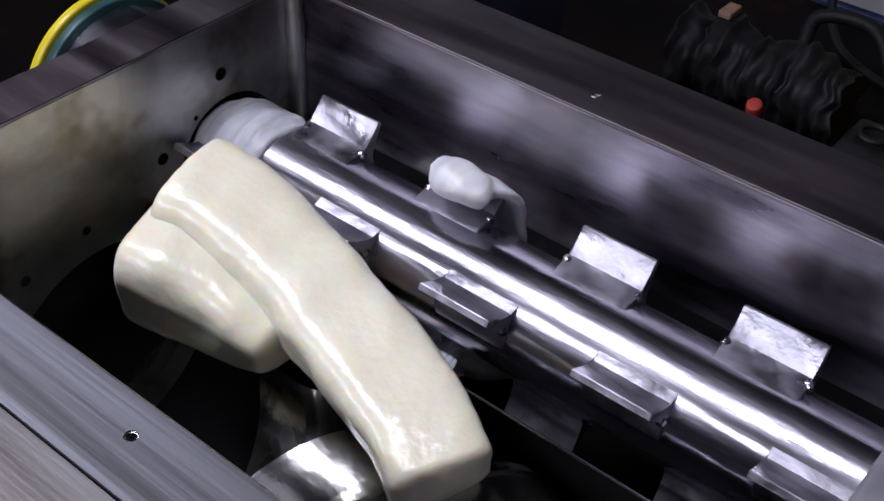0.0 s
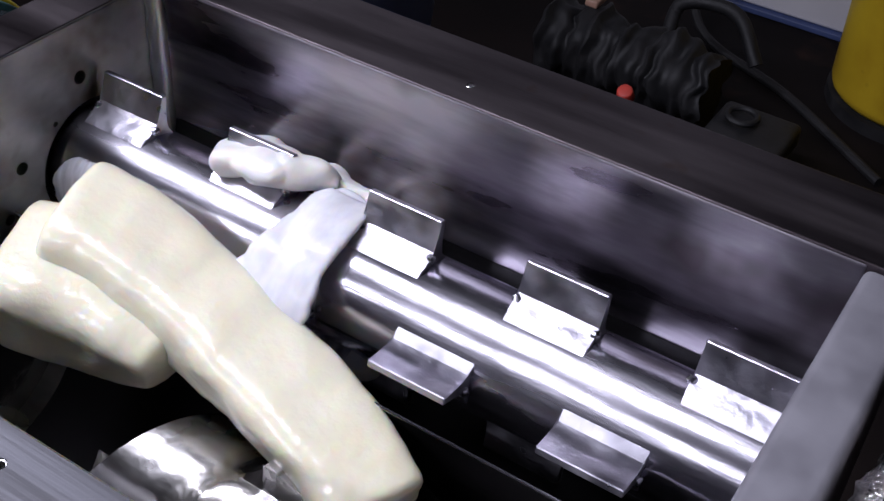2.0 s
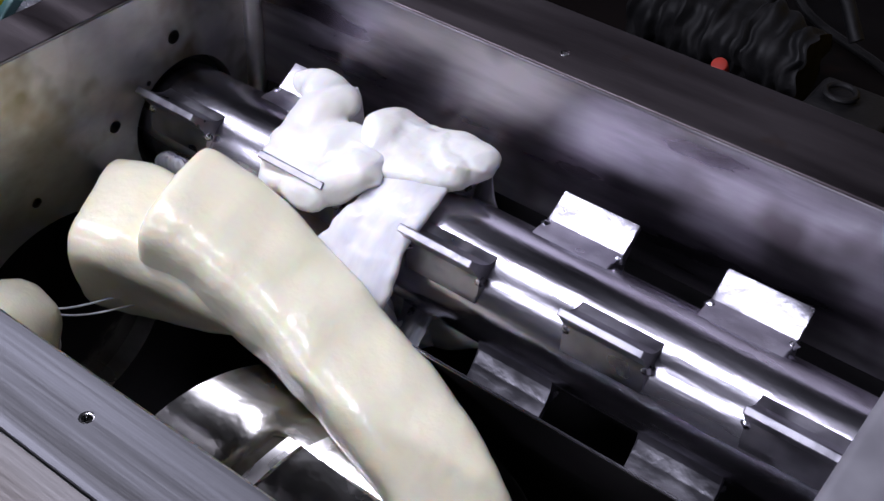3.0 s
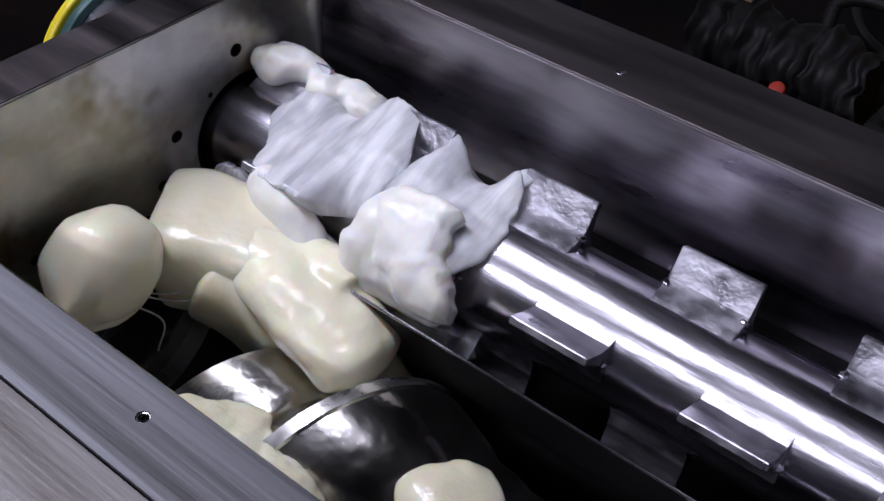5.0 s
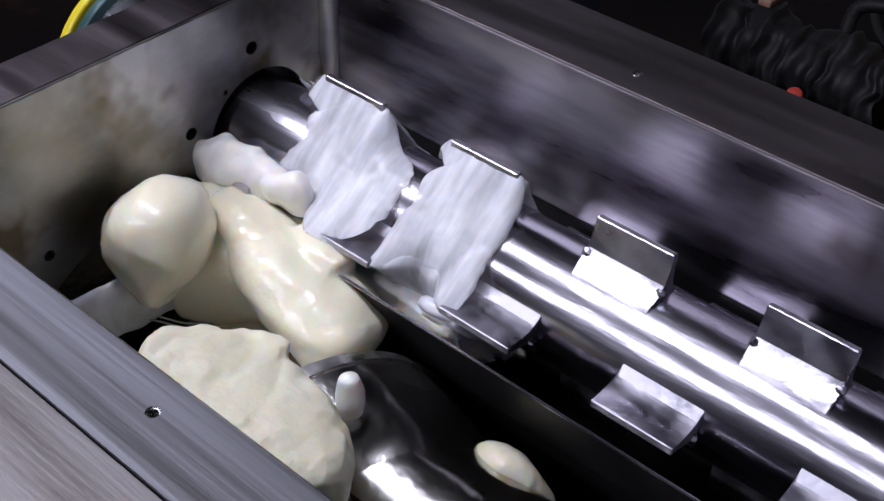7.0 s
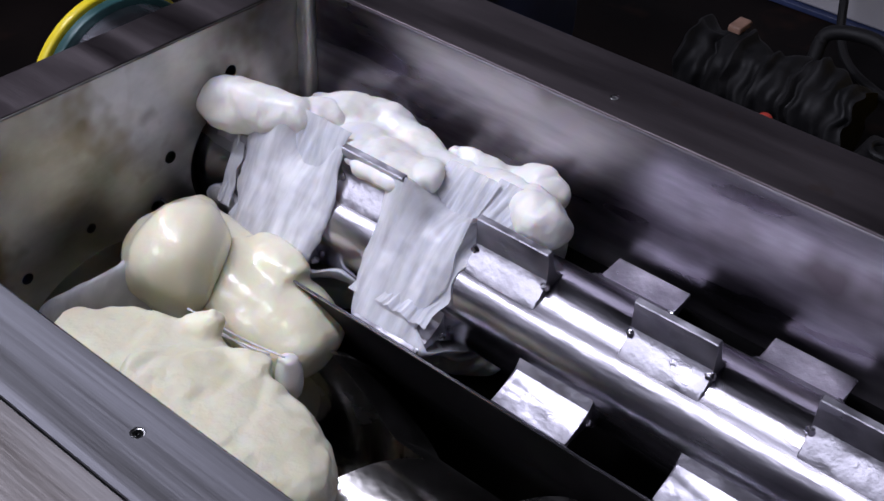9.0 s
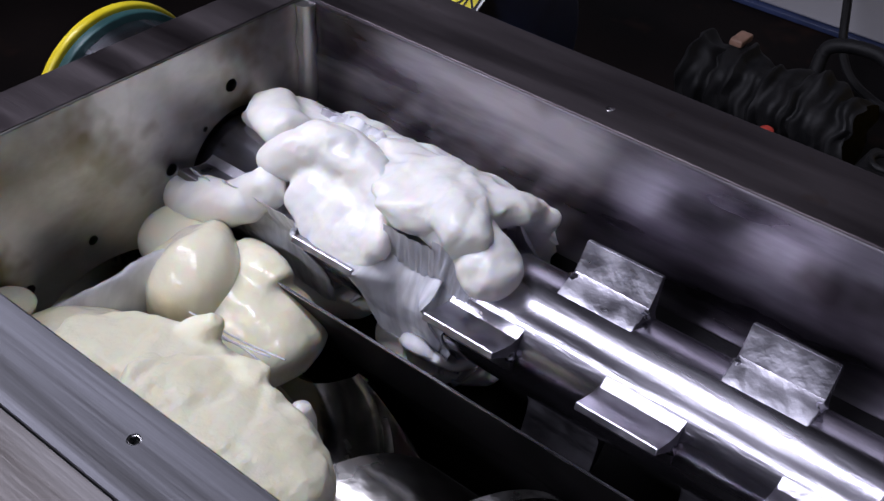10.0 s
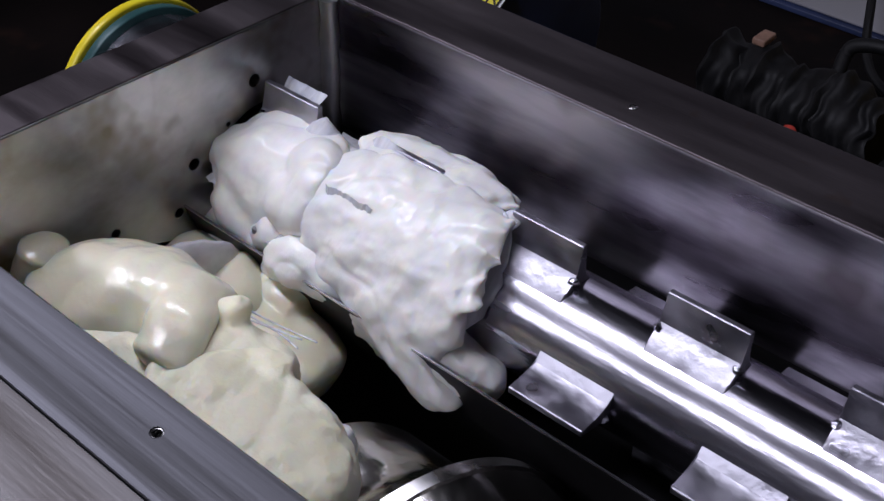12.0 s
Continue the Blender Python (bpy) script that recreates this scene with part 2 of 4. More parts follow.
part("end_rim", box(-0.049, -0.0012, -0.057, WID + 0.0011, -0.03, 0.0012, 0.0012, 2), "rim", trough, "dark milled steel rim", smooth=False)

near = part("near_wall", extrude_profile([(0, -0.004), (-0.003, 0), (-0.0555, 0), (-0.056, -0.001), (-0.056, -0.46), (0.05, -0.46), (0.05, -0.24), (0.0, -0.12)], 0.0, LEN), "near", trough, "steel front rim with lengthwise tool marks", smooth=False)
cut(near, [cylinder(0.0042, 0.0042, (0.304, -0.0245, -0.014), (0.304, -0.0245, 0.02), 24)])
part("thread", tube([(0.304 + 0.0036 * math.cos(a), -0.0245 + 0.0036 * math.sin(a), -0.013 + 0.0125 * a / 63) for a in np.linspace(0, 63, 160)], 0.0007, 5), "thread", trough, "bright screw thread")
part("near_ledge", box(-0.05, LEN + 0.04, -0.36, -0.0567, -0.03, -0.001, 0.0006, 1), "plate", trough, "worn steel plate with brown stains", smooth=False)
part("far_end_wall", box(LEN, LEN + 0.04, -0.06, WID + 0.001, -0.46, 0.0, 0.006, 4), "bar", trough, "plain grey metal end bar")
# rotor channel, the dividing edge and the screw bore; the channel's shade is its colour
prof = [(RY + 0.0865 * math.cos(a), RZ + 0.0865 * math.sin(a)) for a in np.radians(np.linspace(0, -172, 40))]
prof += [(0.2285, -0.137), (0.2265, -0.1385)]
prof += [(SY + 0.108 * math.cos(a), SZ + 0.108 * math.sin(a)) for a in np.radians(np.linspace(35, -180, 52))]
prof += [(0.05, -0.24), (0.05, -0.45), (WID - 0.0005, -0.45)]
part("channel", extrude_profile(prof, 0.0005, LEN - 0.0005), "channel", trough, "steel double channel with its shade painted near black", sharp=0.5)
# thin polished bar, added to draw the highlight along the dividing edge
part("edge_glint_bar", tube([(x, 0.2265, -0.1365) for x in np.linspace(0.001, LEN - 0.001, 8)], 0.0013, 8), "polish", trough, "thin polished bar added for the dividing edge's glint")
part("corner_weld", tube([(0.004, WID - 0.004, z) for z in np.linspace(-0.2, -0.002, 12)], lambda u: 0.009 + 0.0012 * math.sin(u * 40), 12), "wall", trough, "ground vertical corner weld")

# ---- the rotor ----
rotor = new("paddle_rotor")
tagged(rotor, "polished steel rotor shaft with rows of square paddles", "machine rotor")
part("shaft", cylinder(RR, RR, (-0.03, 0, 0), (LEN + 0.02, 0, 0), 128), "polish", rotor)


def paddle(x, m):
    u = [(-0.02, 0.041), (-0.0125, 0.0475), (-0.007, 0.052), (-0.0042, 0.059), (-0.0034, 0.068), (-0.003, 0.0819), (-0.0022, 0.0826), (0.0022, 0.0826), (0.003, 0.0819),
         (0.0034, 0.073), (0.0055, 0.058), (0.0105, 0.0525), (0.018, 0.0485), (0.026, 0.039)]
    c, s = math.cos(m), math.sin(m)
    bm = extrude_profile([(v * c - t * s, v * s + t * c) for t, v in u], x, x + 0.0645)
    ends = [e for e in bm.edges if abs(e.verts[0].co.x - e.verts[1].co.x) < 1e-6]
    bmesh.ops.bevel(bm, geom=ends, offset=0.0008, segments=1, affect="EDGES")
    return bm


for row in range(4):
    for k in range(5):
        x = (0.076 if row % 2 == 0 else 0.008) + 0.1355 * k
        if x + 0.0645 < LEN:
            blade = part("paddle", paddle(x, math.radians(90 * row)), "fin", rotor, sharp=0.5)
            for xe in (x + 0.001, x + 0.0635):
                bead = bmesh.new()
                bmesh.ops.create_icosphere(bead, subdivisions=2, radius=0.0042)
                for w in bead.verts:
                    w.co *= 1 + 0.35 * noise.noise(w.co * 420 + Vector((xe * 50, row, 0)))
                c, sn = math.cos(math.radians(90 * row)), math.sin(math.radians(90 * row))
                bmesh.ops.transform(bead, matrix=Matrix.Translation((xe, 0.053 * c - 0.007 * sn, 0.053 * sn + 0.007 * c)), verts=bead.verts)
                part("weld_bead", bead, "polish", blade)

# ---- the screw ----
screw = new("feed_screw")
tagged(screw, "dark polished steel feed screw with one broad flight", "machine screw")
PITCH = 0.22


def screw_mesh():
    """The helix drawn out along its own turns, so that the crest runs clean; returns the flight and the core."""
    d = [-0.5, -0.4, -0.3, -0.24, -0.19, -0.15, -0.11, -0.07, -0.045, -0.032, -0.028, 0.0, 0.024, 0.03, 0.045, 0.07, 0.1, 0.14, 0.18, 0.22, 0.26, 0.3, 0.34, 0.38, 0.42, 0.5]

    def radius(q):
        if -0.03 <= q <= 0.027:
            return SR
        if q < 0:
            f = max(0.0, 1 - (-q - 0.03) / 0.2)
            return 0.073 + (SR - 0.003 - 0.073) * f ** 2.2
        f = max(0.0, 1 - (q - 0.027) / 0.36)
        return 0.073 + (SR - 0.003 - 0.073) * (0.65 * f + 0.35 * math.sin(f * math.pi / 2)) * min(1.0, 0.35 + 2 * f)

    flight, core, land = bmesh.new(), bmesh.new(), bmesh.new()
    steps, turns = 144, 6
    rows = []
    for k in range(-steps, steps * (turns - 1) + 1):
        a = -2 * math.pi * k / steps
        crest = PHASE + 0.5 * PITCH - PITCH * a / (2 * math.pi)
        top = 0.078 if 0.3 < crest < 0.328 else SR      # a notch is milled through the flight
        rows.append([((min(max(crest + PITCH * q, -0.01), LEN - 0.004)), min(top, radius(q)), a) for q in d])
    for bm, want in ((flight, 0), (core, 1), (land, 2)):
        vs = [[bm.verts.new((x, r * math.cos(a), r * math.sin(a))) for x, r, a in row] for row in rows]
        for u, v in zip(vs, vs[1:]):
            for n in range(len(d) - 1):
                zone = 1 if max(radius(d[n]), radius(d[n + 1])) < 0.0733 else 2 if -0.03 <= d[n] and d[n + 1] <= 0.027 else 0
                if zone == want and u[n].co.x < u[n + 1].co.x - 1e-6:
                    bm.faces.new((u[n], u[n + 1], v[n + 1], v[n]))
        for w in [w for w in bm.verts if not w.link_faces]:
            bm.verts.remove(w)
        bmesh.ops.remove_doubles(bm, verts=bm.verts, dist=1e-5)
    return flight, core, land


# crest stands at x = 0.257 on top (95 degrees) at 5.5 s
PHASE = 0.0
_turn = -33.5 * 5.5
PHASE = 0.257 + PITCH * (95 - _turn) / 360 - 0.5 * PITCH
flight, core, land = screw_mesh()
part("flight", flight, "screw", screw, "broad polished flight", sharp=0.7)
part("core", core, "screw", screw)
part("flight_land", land, "land", screw, "worn bright rim of the flight", sharp=0.7)

# ---- dough ----
KEYED = []          # (thing, rows) for motions()
TIMES = [0.5 * i for i in range(25)]


def rotor_angle(t):
    return 57.5 + 55.0 * t


def bands(m, x):
    """How far the paddles lift a sheet that lies on the rotor at angle m (degrees) and place x."""
    r = RR
    for row in range(4):
        d = abs((m - 90 * row + 180) % 360 - 180)
        if d > 52:
            continue
        first = 0.076 if row % 2 == 0 else 0.008
        q = (x - first + 0.03) % 0.1355 - 0.03
        out = max(0.0, -q, q - 0.0645) / 0.03
        w = max(0.0, 1 - out) ** 2 * (3 - 2 * max(0.0, 1 - out))
        r = max(r, RR + w * (RR / math.cos(math.radians(52 - d)) - RR))
    return r


def wrap(x0, x1, m0, m1, seed, thick=0.008, lump=0.012, rough=0.25, nx=34, lifted=1.0):
    """A ragged sheet of dough round the rotor, from angle m0 to m1, as a closed shell with thickness."""
    nm = max(16, int(abs(m1 - m0) / 2.2))
    bm = bmesh.new()
    top, bot = [], []
    for j in range(nm + 1):
        v = j / nm
        rt, rb = [], []
        for i in range(nx + 1):
            u = i / nx
            # ragged outline on all four sides
            e0 = (x1 - x0) * rough * (0.5 + 0.9 * fbm((seed, v * 3.1, 0), 1.0)) * (0.35 + abs(v - 0.5))
            e1 = (x1 - x0) * rough * (0.5 + 0.9 * fbm((seed + 9, v * 3.1, 4), 1.0)) * (0.35 + abs(v - 0.5))
            e0 += (x1 - x0) * 0.32 * abs(2 * v - 1) ** 5
            e1 += (x1 - x0) * 0.32 * abs(2 * v - 1) ** 5
            x = x0 + e0 + (x1 - x0 - e0 - e1) * u
            f0 = 16 * rough * 2 * (0.5 + fbm((seed + 3, u * 2.6, 7), 1.0))
            f1 = 16 * rough * 2 * (0.5 + fbm((seed + 5, u * 2.6, 1), 1.0))
            m = m0 + f0 + (m1 - m0 - f0 - f1) * v
            a = math.radians(m)
            edge = min(1.0, 6 * min(u, 1 - u, v * 1.5, (1 - v) * 1.5) + 0.12)
            edge = math.sqrt(edge)
            tent = RR + 0.0003 + lifted * (bands(m, x) - RR)
            skew = 2.2 * math.sin(seed * 1.7)
            folds = 0.4 * abs(fbm((x * 24 + 0.5 * skew * a + seed, a * 0.5, seed), 1.0, 2)) + 0.45 * fbm((x * 9, a * 1.4, seed + 2), 1.0, 2)
            h = thick * edge + edge * 0.6 * lump * max(-0.25, folds + 0.35)
            h += 0.0006 * fbm((x * 120, a * 5, seed), 1.0, 2)
            rt.append(bm.verts.new((x, (tent + h) * math.cos(a), (tent + h) * math.sin(a))))
            rb.append(bm.verts.new((x, tent * math.cos(a), tent * math.sin(a))))
        top.append(rt); bot.append(rb)
    for j in range(nm):
        for i in range(nx):
            bm.faces.new((top[j][i], top[j][i + 1], top[j + 1][i + 1], top[j + 1][i]))
            bm.faces.new((bot[j][i], bot[j + 1][i], bot[j + 1][i + 1], bot[j][i + 1]))
    for j in range(nm):
        for i in (0, nx):
            bm.faces.new((top[j][i], top[j + 1][i], bot[j + 1][i], bot[j][i]))
    for i in range(nx):
        for j in (0, nm):
            bm.faces.new((top[j][i], top[j][i + 1], bot[j][i + 1], bot[j][i]))
    return bm


def rope(keys, seed, n=44, segs=20, wobble=0.34, fine=0.06, square=1.0, blunt=9, roll=0.0):
    """A thick rope or lump of dough: keys are (x, y, z, half width, half height)."""
    line = smooth_line(keys, n)
    bm = bmesh.new()
    rings = []
    up = Vector((0.05, 0.1, 1)).normalized()
    for i, p in enumerate(line):
        a, b = line[min(i + 1, n - 1)], line[max(i - 1, 0)]
        d = Vector((a - b)[:3]).normalized()
        s = d.cross(up).normalized()
        u = s.cross(d)
        v = i / (n - 1)
        cap = min(1.0, math.sqrt(max(0.0, 1 - max(0, 1 - min(v, 1 - v) * blunt) ** 2)) + 0.05)
        ring = []
        for k in range(segs):
            t = 2 * math.pi * k / segs
            c = Vector(p[:3])
            ct, st = math.cos(t), math.sin(t)
            ct, st = math.copysign(abs(ct) ** square, ct), math.copysign(abs(st) ** square, st)
            cr, sr = math.cos(roll), math.sin(roll)
            q = c + s * (p[3] * ct * cr - p[4] * st * sr) + u * (p[3] * ct * sr + p[4] * st * cr)
            w = 1 + wobble * fbm(q + Vector((seed, 0, 0)), 22, 2) + fine * fbm(q + Vector((0, seed, 0)), 90, 2)
            ring.append(bm.verts.new(c + (q - c) * w * cap))
        rings.append(ring)
    for a, b in zip(rings, rings[1:]):
        for k in range(segs):
            bm.faces.new((a[k], a[(k + 1) % segs], b[(k + 1) % segs], b[k]))
    bm.faces.new(rings[0]); bm.faces.new(list(reversed(rings[-1])))
    return bm


def rolled(keys, seed, n=60, segs=28, wobble=0.3, fine=0.05, square=1.0, blunt=9):
    """A rope of dough that lies round the rotor: keys are (x, angle, radius, half width, half height)."""
    line = smooth_line(keys, n)
    pts = [np.array(polar(*p[:3])) for p in line]
    bm = bmesh.new()
    rings = []
    for i, p in enumerate(line):
        c = Vector(pts[i])
        d = Vector(pts[min(i + 1, n - 1)] - pts[max(i - 1, 0)]).normalized()
        up = Vector((0, c.y, c.z)).normalized()
        side = d.cross(up).normalized()
        up = side.cross(d)
        v = i / (n - 1)
        cap = min(1.0, math.sqrt(max(0.0, 1 - max(0, 1 - min(v, 1 - v) * blunt) ** 2)) + 0.05)
        ring = []
        for k in range(segs):
            a = 2 * math.pi * k / segs
            ct, st = math.cos(a), math.sin(a)
            ct, st = math.copysign(abs(ct) ** square, ct), math.copysign(abs(st) ** square, st)
            q = c + side * p[3] * ct + up * p[4] * st
            w = 1 + wobble * fbm(q + Vector((seed, 0, 0)), 26, 2) + fine * fbm(q + Vector((0, seed, 0)), 90, 2)
            ring.append(bm.verts.new(c + (q - c) * w * cap))
        rings.append(ring)
    for a, b in zip(rings, rings[1:]):
        for k in range(segs):
            bm.faces.new((a[k], a[(k + 1) % segs], b[(k + 1) % segs], b[k]))
    bm.faces.new(rings[0]); bm.faces.new(list(reversed(rings[-1])))
    return bm


def knead(pieces, seed, voxel=0.0024, soft=6, swell=0.003, crease=0.0, ragged=0.0):
    """Runs overlapping lumps together into one soft skin; crease: depth of folds; ragged: fine torn relief."""
    me = bpy.data.meshes.new("lumps")
    whole = bmesh.new()
    for bm in pieces:
        bmesh.ops.recalc_face_normals(bm, faces=bm.faces)
        bm.to_mesh(me)
        bm.free()
        whole.from_mesh(me)
    whole.to_mesh(me)
    whole.free()
    ob = new("lumps", me)
    mod = ob.modifiers.new("union", "REMESH")
    mod.mode, mod.voxel_size = "VOXEL", voxel
    mod = ob.modifiers.new("soft", "SMOOTH")
    mod.factor, mod.iterations = 0.5, soft
    dg = bpy.context.evaluated_depsgraph_get()
    dg.update()
    res = bpy.data.meshes.new_from_object(ob.evaluated_get(dg))
    bpy.data.objects.remove(ob)
    bm = bmesh.new()
    bm.from_mesh(res)
    bm.normal_update()
    o = Vector((seed, seed * 0.37, 0))
    for v in bm.verts:
        h = swell * fbm(v.co + o, 17, 2) + 0.0003 * fbm(v.co + o, 110, 2)
        if crease:
            h -= crease * max(0.0, 1 - 4.0 * abs(fbm(v.co + o * 2, 11, 2))) ** 2
        if ragged:
            h += ragged * fbm(v.co + o, 70, 4)
        v.co += v.normal * h
    return bm


def polar(x, m, r):
    a = math.radians(m)
    return (x, r * math.cos(a), r * math.sin(a))


def rotor_dough(name, bm, mat, centre, label, turn=0, leave=99.0):
    """Dough that waits in the nip under the rotor until its place on the shaft comes round, then is carried."""
    ob = part(name, bm, mat, None, sharp=1.4)
    tagged(ob, label, "dough")
    pick = (270 - 57.5 - centre) / 55.0
    pick = (pick + 3.3) % (360 / 55) - 3.3
    pick += turn * 360 / 55
    rows = []
    for t in TIMES:
        rows.append((t, pose(0, RY, RZ, rotor_angle(min(max(t, pick), leave)))))
    KEYED.append((ob, rows))
    return ob


ON = "stretched white dough stuck to the steel rotor"


def carried(name, bm, mat, label, at, rows):
    """Dough modelled at its angles of the moment at; rows are (t, degrees turned from there)."""
    ob = part(name, bm, mat, None, sharp=2.0)
    tagged(ob, label, "dough")
    ts, ds = [r[0] for r in rows], [r[1] for r in rows]
    KEYED.append((ob, [(t, pose(0, RY, RZ, float(np.interp(t, ts, ds)))) for t in TIMES]))
    return ob


# the tongue that hangs over the front of the rotor, then the knot of dough that follows it
carried("dough_tongue", knead([
    rolled([(0.258, 60, 0.060, 0.020, 0.008), (0.257, 85, 0.060, 0.027, 0.006), (0.256, 115, 0.061, 0.030, 0.005), (0.252, 145, 0.069, 0.034, 0.006), (0.247, 172, 0.078, 0.038, 0.007), (0.244, 194, 0.074, 0.034, 0.009)], 3, wobble=0.15, square=0.7, blunt=14),
    rolled([(0.224, 180, 0.074, 0.018, 0.014), (0.244, 188, 0.078, 0.024, 0.017), (0.264, 188, 0.076, 0.02, 0.014), (0.274, 184, 0.07, 0.012, 0.01)], 5, n=24, wobble=0.15)], 11, 0.002, 4, 0.003, 0.003),
    "thin_dough", "white dough tongue draped round the steel rotor", 2.0,
    [(0, -112), (1, -55), (2, 0), (2.5, 3), (3.5, 12), (4.2, 60), (5, 130), (12, 150)])
carried("dough_knot", knead([
    rolled([(0.085, 50, 0.070, 0.017, 0.014), (0.105, 62, 0.074, 0.019, 0.016), (0.135, 78, 0.073, 0.024, 0.017), (0.15, 104, 0.066, 0.024, 0.014), (0.152, 130, 0.062, 0.020, 0.011), (0.158, 152, 0.063, 0.024, 0.013), (0.172, 170, 0.066, 0.026, 0.016)], 7, wobble=0.3),
    rolled([(0.165, 158, 0.066, 0.02, 0.014), (0.19, 158, 0.068, 0.021, 0.015), (0.212, 140, 0.066, 0.02, 0.014), (0.21, 112, 0.064, 0.022, 0.014)], 8, n=36),
    rolled([(0.15, 112, 0.060, 0.03, 0.01), (0.175, 128, 0.064, 0.036, 0.012), (0.205, 122, 0.062, 0.034, 0.011), (0.225, 110, 0.06, 0.03, 0.01)], 12, n=30)], 13, 0.0023, 8, 0.003, 0.0025),
    "white_dough", "soft folded white dough knot on the steel rotor", 3.5,
    [(0, -180), (0.5, -145), (1, -112), (1.5, -92), (2, -72), (2.5, -45), (3, -22), (3.5, 0), (4, 27), (4.5, 60), (5.3, 125), (6, 172), (12, 178)])
carried("dough_fold", knead([
    rolled([(0.235, 32, 0.066, 0.034, 0.014), (0.238, 56, 0.073, 0.040, 0.013), (0.243, 82, 0.072, 0.046, 0.013), (0.25, 108, 0.064, 0.044, 0.012), (0.258, 128, 0.058, 0.034, 0.008)], 9, wobble=0.25, fine=0.12, square=0.7, blunt=12),
    rolled([(0.252, 66, 0.082, 0.020, 0.008), (0.272, 90, 0.078, 0.026, 0.010), (0.285, 104, 0.066, 0.018, 0.009)], 10, n=30),
    rolled([(0.2, 70, 0.075, 0.014, 0.012), (0.205, 100, 0.072, 0.016, 0.012), (0.225, 122, 0.063, 0.014, 0.01)], 14, n=30)], 15, 0.0023, 7, 0.003, 0.0025, 0.0008),
    "white_dough", "ragged fold of white dough over a rotor paddle", 3.5,
    [(0, -150), (1, -142), (1.5, -110), (2, -82), (2.5, -55), (3, -27), (3.5, 0), (4.5, 55), (5.3, 99), (6, 138), (7, 190), (12, 190)])
# the knob that comes round beside the end wall
carried("dough_nub", knead([
    rolled([(-0.002, 100, 0.064, 0.018, 0.014), (0.02, 94, 0.068, 0.022, 0.018), (0.045, 84, 0.068, 0.020, 0.016), (0.07, 74, 0.064, 0.016, 0.013)], 17, wobble=0.5),
    rolled([(0.055, 90, 0.062, 0.016, 0.012), (0.085, 84, 0.066, 0.018, 0.014), (0.108, 78, 0.066, 0.018, 0.014), (0.115, 100, 0.06, 0.016, 0.01)], 18, wobble=0.4)], 19, 0.0022, 6, 0.003, 0.003, 0.001),
    "white_dough", "soft white dough knob beside the end wall", 5.5,
    [(0, -128), (3.2, -128), (5.5, 0), (7.2, 93), (9, 185), (12, 190)])
# the long roll and the wrapped mass of the last turn
carried("dough_roll", knead([
    rolled([(-0.008, 143, 0.066, 0.019, 0.015), (0.015, 138, 0.072, 0.023, 0.02), (0.045, 129, 0.071, 0.022, 0.02), (0.08, 113, 0.069, 0.02, 0.018), (0.105, 92, 0.07, 0.02, 0.016)], 21, wobble=0.25, blunt=7)], 23, 0.0023, 6, 0.003, 0.0025, 0.0008),
    "white_dough", "thick white dough roll along the steel rotor", 9.5,
    [(0, -178), (6.27, -178), (9.5, 0), (10, 38), (10.5, 58), (11, 66), (12, 76)])
carried("dough_roll", knead([
    rolled([(0.075, 108, 0.066, 0.017, 0.014), (0.098, 88, 0.074, 0.023, 0.02), (0.122, 72, 0.076, 0.025, 0.022), (0.158, 74, 0.073, 0.023, 0.02), (0.195, 82, 0.066, 0.021, 0.017), (0.235, 74, 0.068, 0.022, 0.019), (0.275, 80, 0.068, 0.023, 0.02), (0.308, 92, 0.066, 0.024, 0.02), (0.325, 100, 0.064, 0.018, 0.016)], 25, n=90, wobble=0.2, fine=0.08, blunt=12),
    rolled([(0.112, 98, 0.062, 0.024, 0.014), (0.15, 106, 0.066, 0.03, 0.014), (0.185, 114, 0.067, 0.03, 0.013), (0.215, 98, 0.064, 0.026, 0.014)], 26, n=40, wobble=0.2)], 27, 0.0023, 7, 0.003, 0.0025, 0.0008),
    "white_dough", "long thick white dough roll with a torn end", 9.5,
    [(0, -178), (6.27, -178), (9.5, 0), (10, 25), (10.5, 52), (11, 78), (11.5, 98), (12, 112)])
LATE = [(0, -236), (7.7, -236), (9, -168), (9.5, -138), (10, -100), (10.5, -66), (11, -38), (11.5, -14), (12, 0)]
carried("dough_mass", knead([
    rolled([(0.06, 78, 0.05, 0.05, 0.012), (0.062, 105, 0.054, 0.062, 0.015), (0.065, 130, 0.058, 0.07, 0.018), (0.066, 155, 0.06, 0.068, 0.019), (0.066, 180, 0.06, 0.06, 0.017), (0.066, 204, 0.058, 0.045, 0.012)], 31, wobble=0.2, fine=0.1, square=0.9, blunt=10),
    rolled([(0.085, 112, 0.066, 0.02, 0.012), (0.115, 124, 0.073, 0.024, 0.016), (0.118, 146, 0.073, 0.024, 0.015), (0.085, 160, 0.07, 0.022, 0.014)], 32, n=40, wobble=0.2),
    rolled([(0.02, 168, 0.066, 0.02, 0.012), (0.05, 190, 0.072, 0.024, 0.016), (0.085, 200, 0.072, 0.022, 0.014)], 33, n=36, wobble=0.2)], 35, 0.0024, 8, 0.003, 0.002, 0.0006),
    "white_dough", "lumpy white dough mass wrapped round the rotor", 12.0, LATE)
